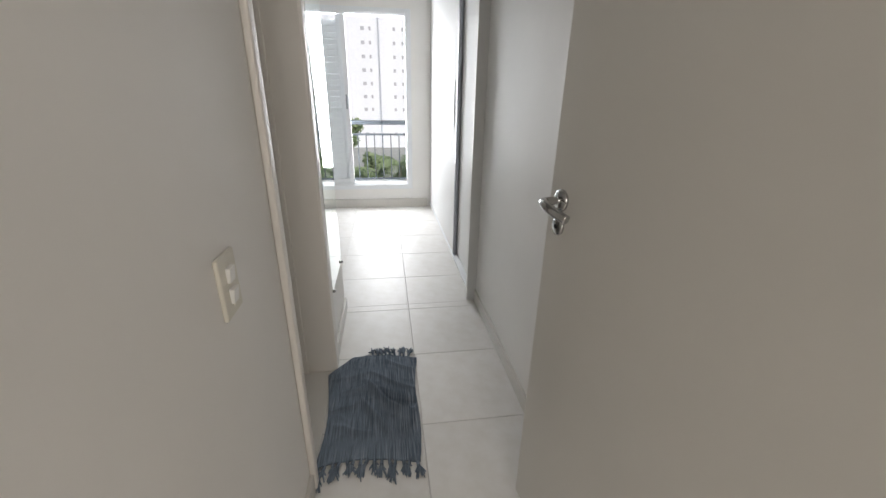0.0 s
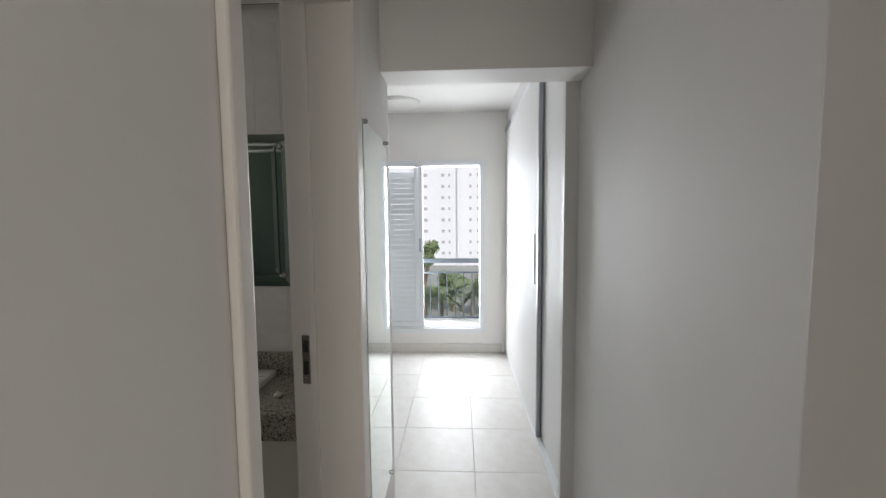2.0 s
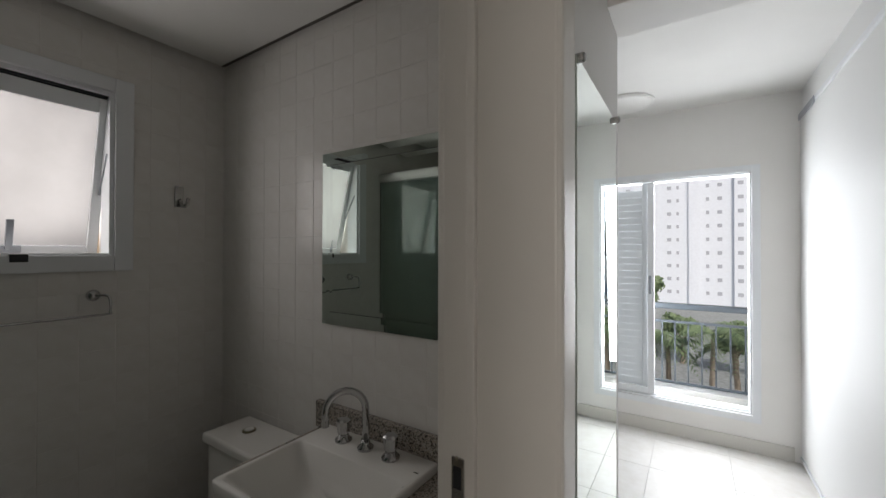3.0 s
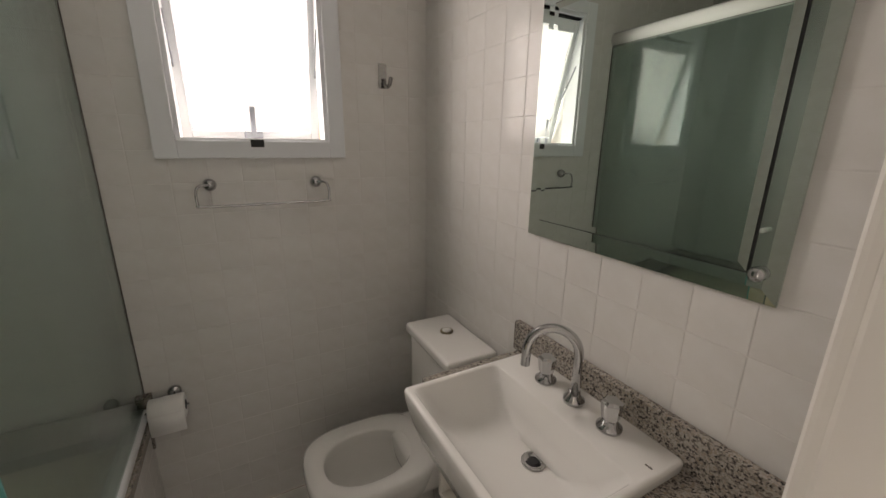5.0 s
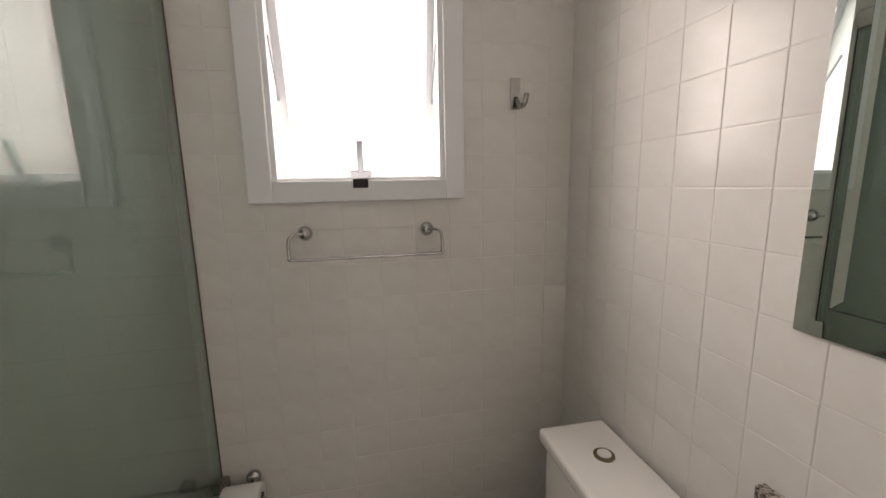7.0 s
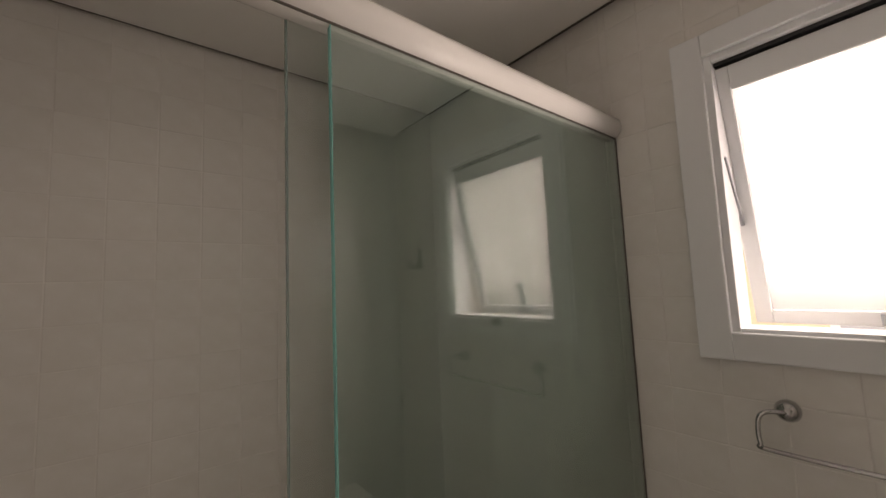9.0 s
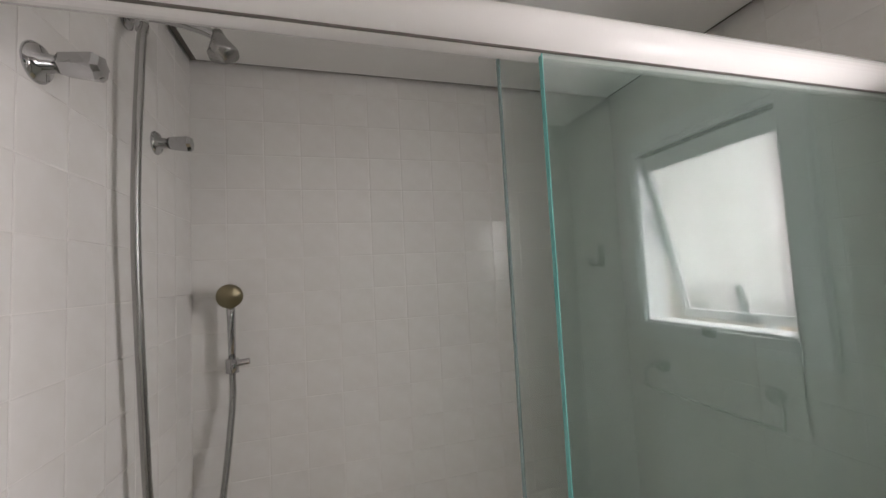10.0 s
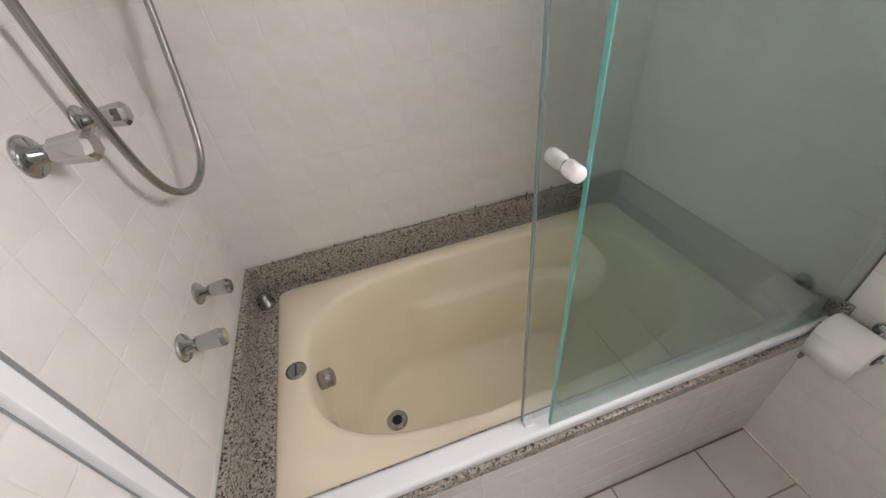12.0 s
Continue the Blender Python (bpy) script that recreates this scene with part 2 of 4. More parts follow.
# ---- building helpers ----
def part(name, bm, material, parent=None, label="", smooth=False):
    """Links a bmesh as one mesh object, under a thing or a part."""
    me = bpy.data.meshes.new(name)
    bm.normal_update()
    bm.to_mesh(me)
    bm.free()
    me.materials.append(material)
    if smooth:
        for p in me.polygons:
            p.use_smooth = True
    ob = new(name, me)
    if parent:
        ob.parent = parent
    if label:
        tagged(ob, label)
    return ob


def thing(name, label, category, group="", kind=""):
    return tagged(new(name), label, category, group, kind)


def structure(name, bm, material, label, category, smooth=False):
    return tagged(part(name, bm, material, None, "", smooth), label, category, "", "structure")


def box(x0, x1, y0, y1, z0, z1, bevel=0.0, bm=None, seg=2):
    b = bmesh.new()
    bmesh.ops.create_cube(b, size=1)
    for v in b.verts:
        v.co = Vector(((x0 + x1) / 2 + v.co.x * (x1 - x0), (y0 + y1) / 2 + v.co.y * (y1 - y0), (z0 + z1) / 2 + v.co.z * (z1 - z0)))
    if bevel:
        bmesh.ops.bevel(b, geom=b.edges[:], offset=bevel, segments=seg, profile=0.6, affect="EDGES")
    return join(bm, b)


def join(bm, other):
    if bm is None:
        return other
    me = bpy.data.meshes.new("joined")
    other.to_mesh(me)
    other.free()
    bm.from_mesh(me)
    bpy.data.meshes.remove(me)
    return bm


def moved(bm, m):
    bm.transform(m)
    return bm


def tube(points, radius, sides=12, bm=None, closed=False, caps=True):
    """A round bar along points; radius may be a list."""
    b = bmesh.new()
    pts = [Vector(p) for p in points]
    n = len(pts)
    rings, side = [], None
    for i, p in enumerate(pts):
        a = pts[i - 1] if i else (pts[-1] if closed else p)
        c = pts[i + 1] if i < n - 1 else (pts[0] if closed else p)
        d = (c - a).normalized()
        if side is None:
            side = d.orthogonal().normalized()
        side = (side - d * side.dot(d)).normalized()
        up = d.cross(side)
        r = radius[i] if isinstance(radius, (list, tuple)) else radius
        rings.append([b.verts.new(p + (side * math.cos(k * 2 * math.pi / sides) + up * math.sin(k * 2 * math.pi / sides)) * r) for k in range(sides)])
    for i in range(n if closed else n - 1):
        r0, r1 = rings[i], rings[(i + 1) % n]
        for k in range(sides):
            b.faces.new((r0[k], r0[(k + 1) % sides], r1[(k + 1) % sides], r1[k]))
    if caps and not closed:
        b.faces.new(rings[0][::-1])
        b.faces.new(rings[-1])
    return join(bm, b)


def lathe(profile, at, axis, sides=24, bm=None, flute=0.0):
    """Turns (distance along the axis, radius) pairs round an axis through at; flute cuts in every second side."""
    ax = Vector(axis).normalized()
    pts = [Vector(at) + ax * h for h, _ in profile]
    b = bmesh.new()
    s = ax.orthogonal().normalized()
    u = ax.cross(s)
    rings = []
    for (h, r), p in zip(profile, pts):
        rings.append([b.verts.new(p + (s * math.cos(k * 2 * math.pi / sides) + u * math.sin(k * 2 * math.pi / sides)) * max(r * (1 - flute * (k % 2)), 0.0002)) for k in range(sides)])
    for r0, r1 in zip(rings, rings[1:]):
        for k in range(sides):
            b.faces.new((r0[k], r0[(k + 1) % sides], r1[(k + 1) % sides], r1[k]))
    b.faces.new(rings[0][::-1])
    b.faces.new(rings[-1])
    return join(bm, b)


def spline(points, per=8):
    """Smooth points through the given ones (Catmull-Rom)."""
    p = [Vector(q) for q in points]
    p = [2 * p[0] - p[1]] + p + [2 * p[-1] - p[-2]]
    out = []
    for i in range(1, len(p) - 2):
        for k in range(per):
            t = k / per
            out.append(0.5 * ((2 * p[i]) + (p[i + 1] - p[i - 1]) * t + (2 * p[i - 1] - 5 * p[i] + 4 * p[i + 1] - p[i + 2]) * t * t + (3 * p[i] - p[i - 1] - 3 * p[i + 1] + p[i + 2]) * t ** 3))
    out.append(p[-2])
    return out


def loft(rings, caps=True, bm=None):
    """A skin through rings of equally many points."""
    b = bmesh.new()
    vs = [[b.verts.new(q) for q in r] for r in rings]
    n = len(vs[0])
    for r0, r1 in zip(vs, vs[1:]):
        for k in range(n):
            b.faces.new((r0[k], r0[(k + 1) % n], r1[(k + 1) % n], r1[k]))
    if caps:
        b.faces.new(vs[0][::-1])
        b.faces.new(vs[-1])
    bmesh.ops.recalc_face_normals(b, faces=b.faces[:])
    return join(bm, b)


def super_ring(cx, cy, z, a, b, power=2.0, count=40, front=1.0):
    """A rounded ring; power 2 is an ellipse, higher is squarer. front stretches the side of low y."""
    out = []
    for k in range(count):
        t = 2 * math.pi * k / count
        c, s = math.cos(t), math.sin(t)
        x = math.copysign(abs(c) ** (2 / power), c) * a
        y = math.copysign(abs(s) ** (2 / power), s) * b
        out.append((cx + x, cy + (y * front if y < 0 else y), z))
    return out


# ---- large structure ----
XL, XB, XR = -0.30, -0.47, 0.54      # corridor wall, its bathroom face, the right-hand wall
XW, YN, YS = -1.875, 1.81, -0.02     # bathroom: window wall, mirror wall, tub wall
YG = 0.74                            # shower screen
YF = 4.48                            # bedroom's window wall
DY0, DY1, DZ = 0.868, 1.447, 2.10    # bathroom doorway
HC, HB = 2.58, 2.257                 # ceilings

floor = structure("floor", join(join(box(-1.3, 1.5, -2.6, -0.05, -0.2, -0.006), box(XW, 1.2, -0.05, 2.06, -0.2, -0.006)), box(-3.0, 1.2, 2.06, 4.66, -0.2, -0.006)), GROUT, "light grout bed under glossy porcelain floor tiles", "floor")

bm = box(XB, XL, -0.05, DY0 - 0.031, 0, HC)
box(XB, XL, DY1 + 0.031, 2.06, 0, HC, bm=bm)
box(XB, XL, DY0 - 0.031, DY1 + 0.031, DZ + 0.001, HC, bm=bm)
structure("wall_partition", bm, WALL, "off-white painted wall between corridor and bathroom", "wall")
structure("wall_right", box(XR, XR + 0.14, -0.05, 2.07, 0, HC), WALL, "plain off-white painted corridor wall", "wall")
structure("beam", box(XL, XR, 1.905, 2.07, 2.05, HC, 0.003), WALL, "off-white painted beam across the corridor", "beam")

bm = box(-3.0, -1.07, YF, YF + 0.18, 0, HC)
box(0.24, 1.2, YF, YF + 0.18, 0, HC, bm=bm)
box(-1.07, 0.24, YF, YF + 0.18, 0, 0.27, bm=bm)
box(-1.07, 0.24, YF, YF + 0.18, 2.04, HC, bm=bm)
structure("wall_window", bm, WALL, "off-white painted bedroom wall with a tall window", "wall")
structure("wall_bedroom_west", box(-3.15, -3.0, 2.06, 4.66, 0, HC), WALL, "plain off-white bedroom wall", "wall")
structure("wall_bedroom_south", box(-3.0, XB, 1.83, 2.06, 0, HC), WALL, "plain off-white bedroom wall", "wall")
structure("wall_behind_wardrobe", box(1.12, 1.26, 2.07, 4.48, 0, HC), WALL, "plain off-white wall behind the wardrobe", "wall")

# entrance doorway and the hall behind
bm = box(-1.3, XL, -0.19, -0.05, 0, HC)
box(XR, 1.5, -0.19, -0.05, 0, HC, bm=bm)
box(XL, XR, -0.19, -0.05, 2.1, HC, bm=bm)
structure("wall_entrance", bm, WALL, "off-white painted wall with the bedroom doorway", "wall")
bm = box(-1.45, -1.3, -2.6, -0.05, 0, HC)
box(1.5, 1.65, -2.6, -0.05, 0, HC, bm=bm)
box(-1.45, 1.65, -2.75, -2.6, 0, HC, bm=bm)
structure("wall_hall", bm, WALL, "plain off-white hall walls", "wall")

structure("ceiling", box(-3.15, 1.65, -2.75, 4.66, HC, HC + 0.25), CEIL, "white painted ceiling", "ceiling")

# bathroom shell
bm = box(XW - 0.16, XW, YS - 0.15, 0.955, 0, HC)
box(XW - 0.16, XW, 1.428, YN + 0.02, 0, HC, bm=bm)
box(XW - 0.16, XW, 0.955, 1.428, 0, 1.43, bm=bm)
box(XW - 0.16, XW, 0.955, 1.428, 2.03, HC, bm=bm)
wall_w = structure("wall_bath_window", bm, WGROUT, "white tiled bathroom wall with a small window", "wall")
wall_n = structure("wall_bath_mirror", box(XW, XB, YN, YN + 0.02, 0, HC), WGROUT, "white tiled bathroom wall behind basin and toilet", "wall")
wall_s = structure("wall_bath_tub", box(XW, XB, YS - 0.15, YS, 0, HC), WGROUT, "white tiled wall behind the bathtub", "wall")
bm = box(XB - 0.004, XB, YS, DY0 - 0.05, 0, HB + 0.17)
box(XB - 0.004, XB, DY1 + 0.05, YN, 0, HB + 0.17, bm=bm)
wall_e = structure("wall_bath_valves", bm, WGROUT, "white tiled wall with shower valves", "wall")

bm = box(XW + 0.03, XB - 0.03, YS + 0.03, YN - 0.03, HB, HB + 0.09)
box(XW, XB, YS, YN, HB + 0.17, HB + 0.19, bm=bm)
structure("ceiling_bathroom", bm, CEIL, "white plaster bathroom ceiling with a shadow gap", "ceiling")
# dark strips filling the ceiling gap, put in as its shade
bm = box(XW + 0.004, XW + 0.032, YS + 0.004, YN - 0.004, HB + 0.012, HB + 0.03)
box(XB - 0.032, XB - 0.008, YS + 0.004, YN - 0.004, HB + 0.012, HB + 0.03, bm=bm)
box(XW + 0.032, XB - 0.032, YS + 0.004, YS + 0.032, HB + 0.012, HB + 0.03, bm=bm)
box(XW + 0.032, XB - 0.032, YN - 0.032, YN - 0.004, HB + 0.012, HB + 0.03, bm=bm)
structure("ceiling_gap_shade", bm, SEAL_SHADE, "dark strip put into the bathroom ceiling gap as its shade", "trim")
bath_floor = structure("floor_bathroom", box(XW, XB, YG - 0.02, YN, -0.005, -0.001), FGROUT, "brown-stained grout of the bathroom floor", "floor")

# skirting boards
structure("baseboard_right", box(XR - 0.014, XR, -0.04, 2.07, 0, 0.075, 0.003), BASE, "light stone skirting along the corridor", "baseboard")
structure("baseboard_left", box(XL, XL + 0.014, DY1 + 0.075, 2.06, 0, 0.075, 0.003), BASE, "light stone skirting along the corridor", "baseboard")
structure("baseboard_left_near", box(XL, XL + 0.014, -0.04, DY0 - 0.038, 0, 0.075, 0.003), BASE, "light stone skirting along the corridor", "baseboard")
structure("baseboard_window", box(-3.0, 0.47, YF - 0.014, YF, 0, 0.10, 0.003), BASE, "light stone skirting under the bedroom window", "baseboard")

# bathroom door frame
frame_b = tagged(new("door_1"), "off-white enamelled bathroom door frame with a rounded casing", "door frame", "", "structure")
part("jamb", box(XB - 0.012, XL + 0.012, DY0 - 0.03, DY0, 0, DZ, 0.004), TRIM, frame_b)
part("jamb", box(XB - 0.012, XL + 0.012, DY1, DY1 + 0.03, 0, DZ, 0.004), TRIM, frame_b)
part("head", box(XB - 0.012, XL + 0.012, DY0, DY1, DZ - 0.03, DZ, 0.004), TRIM, frame_b)
part("door_stop", box(XB + 0.04, XB + 0.055, DY1 - 0.012, DY1, 0, DZ - 0.03, 0.002), TRIM, frame_b)
for x0, x1 in ((XL + 0.001, XL + 0.020), (XB - 0.024, XB - 0.005)):
    part("casing", box(x0, x1, DY0 - 0.038, DY0 - 0.001, 0, DZ + 0.055, 0.007, seg=3), TRIM, frame_b)
    part("casing", box(x0, x1, DY1 + 0.001, DY1 + 0.072, 0, DZ + 0.055, 0.007, seg=3), TRIM, frame_b)
    part("casing", box(x0, x1, DY0 - 0.001, DY1 + 0.001, DZ + 0.001, DZ + 0.055, 0.007, seg=3), TRIM, frame_b)
plate = part("strike_plate", box(XB + 0.008, XB + 0.031, DY1 - 0.003, DY1 + 0.001, 0.965, 1.115, 0.0012), STEEL, frame_b, "worn steel strike plate")
part("latch_hole", box(XB + 0.012, XB + 0.026, DY1 - 0.004, DY1 - 0.002, 1.065, 1.10), DARK, plate)
part("bolt_hole", box(XB + 0.012, XB + 0.026, DY1 - 0.004, DY1 - 0.002, 0.995, 1.035), DARK, plate)
part("screw", lathe([(0, 0.004), (0.002, 0.003)], (XB + 0.019, DY1 - 0.002, 1.114), (0, -1, 0), 10), CHROME, plate)
part("screw", lathe([(0, 0.004), (0.002, 0.003)], (XB + 0.019, DY1 - 0.002, 0.984), (0, -1, 0), 10), CHROME, plate)
part("threshold", box(XB, XL, DY0, DY1, -0.004, 0.003, 0.002), BASE, frame_b, "pale stone threshold")

# entrance door frame
frame_e = tagged(new("door_2"), "off-white enamelled bedroom door frame", "door frame", "", "structure")
part("jamb", box(XL + 0.001, XL + 0.018, -0.20, -0.04, 0, 2.1, 0.003), TRIM, frame_e)
part("jamb", box(XR - 0.018, XR - 0.001, -0.20, -0.04, 0, 2.1, 0.003), TRIM, frame_e)
part("head", box(XL + 0.018, XR - 0.018, -0.20, -0.04, 2.08, 2.099, 0.003), TRIM, frame_e)

# ---- bedroom window, balcony and outdoors ----
win = tagged(new("window_1"), "tall white aluminium window with one sliding louvred shutter", "window", "", "structure")
WX0, WX1, WZ0, WZ1 = -1.07, 0.24, 0.27, 2.04
bm = box(WX0 - 0.05, WX0, YF - 0.018, YF - 0.001, WZ0 - 0.05, WZ1 + 0.05, 0.003)
box(WX1, WX1 + 0.05, YF - 0.018, YF - 0.001, WZ0 - 0.05, WZ1 + 0.05, 0.003, bm)
box(WX0, WX1, YF - 0.018, YF - 0.001, WZ1, WZ1 + 0.05, 0.003, bm)
box(WX0, WX1, YF - 0.018, YF - 0.001, WZ0 - 0.05, WZ0, 0.003, bm)
part("window_casing", bm, ALUW, win)
bm = box(WX0, WX0 + 0.03, YF, YF + 0.11, WZ0, WZ1, 0.002)
box(WX1 - 0.012, WX1, YF, YF + 0.11, WZ0, WZ1, 0.002, bm)
box(WX0 + 0.03, WX1 - 0.012, YF, YF + 0.11, WZ1 - 0.012, WZ1, 0.002, bm)
box(WX0 + 0.03, WX1 - 0.012, YF, YF + 0.11, WZ0, WZ0 + 0.012, 0.002, bm)
part("window_frame", bm, ALUW, win)
for k in range(3):
    part("track", box(WX0 + 0.03, WX1 - 0.012, YF + 0.02 + 0.03 * k, YF + 0.024 + 0.03 * k, WZ0 + 0.012, WZ0 + 0.022), ALUW, win)
sash = part("sash", join(box(-0.433, -0.385, YF + 0.012, YF + 0.04, WZ0 + 0.024, WZ1 - 0.014, 0.003), box(-0.90, -0.433, YF + 0.012, YF + 0.04, WZ0 + 0.024, WZ0 + 0.07, 0.003)), ALUW, win)
part("pull_handle", box(-0.424, -0.405, YF - 0.006, YF + 0.013, 1.11, 1.26, 0.005), ALUG, sash, "grey recessed pull handle")
shutter = part("shutter", join(box(-0.475, -0.433, YF + 0.045, YF + 0.075, WZ0 + 0.024, WZ1 - 0.014, 0.003), box(-1.035, -0.995, YF + 0.045, YF + 0.075, WZ0 + 0.024, WZ1 - 0.014, 0.003)), SHUT, win, "pale grey louvred shutter leaf")
slat_mesh = None
z = WZ0 + 0.05
while z < WZ1 - 0.05:
    if slat_mesh is None:
        sl = part("slat", moved(box(-0.26, 0.26, -0.004, 0.004, -0.033, 0.031, 0.002, seg=1), Matrix.Rotation(radians(-12), 4, "X")), SHUT, shutter)
        slat_mesh = sl.data
    else:
        sl = new("slat", slat_mesh)
        sl.parent = shutter
    sl.location = (-0.735, YF + 0.06, z)
    z += 0.056

structure("balcony_slab", box(-3.2, 3.2, YF + 0.18, 5.42, -0.15, 0.10), SLAB, "pale stone balcony floor outside the window", "balcony")
structure("balcony_kerb", box(-3.2, 3.2, 5.16, 5.42, 0.10, 0.17, 0.01), SLAB, "pale stone balcony kerb under the railing", "balcony")
structure("balcony_soffit", box(-3.2, 3.2, YF + 0.18, 5.45, 2.22, 2.45), CREAM, "cream painted underside of the balcony above", "balcony")
rail = tagged(new("balcony_railing"), "dark grey steel balcony railing with a thick handrail", "railing", "", "structure")
RY = 5.30
part("handrail", box(-3.2, 3.2, RY - 0.045, RY + 0.045, 0.90, 0.955, 0.012), RAILP, rail)
for zz in (0.775, 0.185):
    part("rail_bar", box(-3.2, 3.2, RY - 0.012, RY + 0.012, zz - 0.012, zz + 0.012, 0.002), RAILP, rail)
for k in range(58):
    x = -3.1 + 0.109 * k
    tall = k % 12 == 0
    part("post" if tall else "baluster", box(x - 0.007, x + 0.007, RY - 0.007, RY + 0.007, 0.16, 0.90 if tall else 0.776, 0.001, seg=1), RAILP, rail)

ground = structure("ground", box(-1500, 1500, -1500, 1500, -11.2, -11.0), ASPH, "grey street level far below", "ground")


def tower(name, x0, x1, y0, y1, top, columns, label):
    """A far apartment tower: body, ribs and rows of small windows on the side that faces the flat."""
    t = thing(name, label, "building")
    part("wall", box(x0, x1, y0, y1, -11, top), CONC, t)
    part("roof", box(x0 - 0.3, x1 + 0.3, y0 - 0.3, y1 + 0.3, top, top + 1.0), CONC, t)
    for x, dep in columns[1]:
        part("rib", box(x - 1.1, x + 1.1, y0 - dep, y0, -11, top), CONC, t)
    pane = None
    for x, dep, w in columns[0]:
        zz = -7.63
        while zz < top - 2:
            if pane is None:
                o = part("window", box(-0.5, 0.5, -0.06, 0.02, -0.42, 0.42, 0.04, seg=1), WINDK, t)
                pane = o.data
            else:
                o = new("window", pane)
                o.parent = t
            o.location = (x, y0 - dep - 0.01, zz)
            o.scale = (w, 1, 0.95)
            zz += 3.0
    return t


tower("apartment_tower", -22, 16, 105, 122, 70, ([(-18.5, 0, 0.9), (-13.2, 0, 0.9), (-9.2, 0, 1.0), (-4.5, 0, 0.85), (-2.8, 0, 0.5), (2.9, 0, 0.6), (5.1, 0, 0.85), (8.7, 0.8, 1.0), (12.4, 0, 1.0)], [(-11.2, 0.5), (0.4, 0.5), (8.7, 0.8)]), "tall white apartment tower with columns of small windows")
tower("apartment_tower", 22, 53, 112, 128, 58, ([(25.5, 0, 1.0), (30, 0, 1.0), (36, 0, 1.0), (42, 0, 1.1)], [(33, 1.0)]), "tall white apartment tower with columns of small windows")
tower("apartment_tower", -72, -30, 118, 134, 55, ([(-64, 0, 1.2), (-58, 0, 1.0), (-52, 0, 1.2), (-46, 0, 1.1), (-40, 0, 1.2)], [(-55, 1.0)]), "tall white apartment tower with columns of small windows")


def palm(x, y, h, seed):
    rnd = random.Random(seed)
    t = thing("palm_tree", "green palm tree with arching fronds beside the street", "tree", "palms below the balcony")
    base = Vector((x, y, -11))
    lean = Vector((rnd.uniform(-0.4, 0.4), rnd.uniform(-0.4, 0.4), 0))
    pts = [base + Vector((0, 0, h * k / 6)) + lean * (k / 6) ** 2 for k in range(7)]
    part("trunk", tube(pts, [0.22 - 0.016 * k for k in range(7)], 8), BARK, t)
    top = pts[-1]
    bm = bmesh.new()
    for f in range(16):
        a = 2 * math.pi * f / 16 + rnd.uniform(-0.2, 0.2)
        out = Vector((math.cos(a), math.sin(a), 0))
        lift, length = rnd.uniform(0.1, 1.3), rnd.uniform(1.8, 2.7)
        side = Vector((-out.y, out.x, 0))
        for k in range(14):
            s = (k + 1) / 14
            p = top + out * length * s + Vector((0, 0, lift * s * 1.6 - 2.0 * s * s))
            w = 0.75 * math.sin(math.pi * min(0.97, s * 0.9 + 0.1)) + 0.1
            for sg in (-1, 1):
                q = p + side * sg * w + out * 0.35 * w + Vector((0, 0, -0.5 * w + rnd.uniform(-0.08, 0.08)))
                d = out * 0.07
                v = [bm.verts.new(c) for c in (p - d, p + d, q)]
                bm.faces.new(v)
    part("crown", bm, LEAF, t)
    return t


def broad_tree(x, y, h, r, seed):
    rnd = random.Random(seed)
    t = thing("tree", "leafy green street tree with an uneven crown", "tree", "trees below the balcony")
    top = Vector((x, y, -11 + h))
    bm = tube([(x, y, -11), (x + 0.1, y, -11 + h * 0.35), (x, y, -11 + h * 0.7)], [0.28, 0.2, 0.1], 8)
    centres = []
    for k in range(9):
        a, b = rnd.uniform(0, 6.28), rnd.uniform(-0.5, 0.9)
        c = top + Vector((math.cos(a) * r * 0.6, math.sin(a) * r * 0.6, b * r * 0.8 - 0.2 * r))
        centres.append(c)
        tube([(x, y, -11 + h * rnd.uniform(0.35, 0.65)), tuple(c)], [0.1, 0.03], 6, bm)
    part("trunk", bm, BARK, t)
    bm = bmesh.new()
    for k in range(1500):
        c = rnd.choice(centres)
        d = Vector((rnd.gauss(0, 1), rnd.gauss(0, 1), rnd.gauss(0, 1))).normalized() * r * 0.48 * rnd.uniform(0.55, 1.05)
        p = c + d
        u = Vector((rnd.gauss(0, 1), rnd.gauss(0, 1), rnd.gauss(0, 1))).normalized() * 0.26
        w = u.orthogonal().normalized() * 0.16
        bm.faces.new([bm.verts.new(q) for q in (p - u, p + w, p + u, p - w)])
    part("crown", bm, LEAF, t)
    return t


for k, (x, y, h) in enumerate(((-2.6, 29, 7.0), (-1.4, 31, 6.4), (0.9, 30, 7.6), (2.4, 31, 6.8), (-5.6, 29, 7.2), (-7.6, 33, 6.8), (4.6, 31, 7.0), (-4.2, 32, 6.2))):
    palm(x, y, h, 40 + k)
for k, (x, y, h, r) in enumerate(((-4.2, 46, 8.6, 1.7), (-10.0, 50, 6.0, 2.4), (-1.0, 52, 4.0, 1.9), (3.6, 50, 3.8, 2.0), (8.6, 47, 4.4, 2.0), (-14.5, 44, 6.0, 2.4))):
    broad_tree(x, y, h, r, 90 + k)


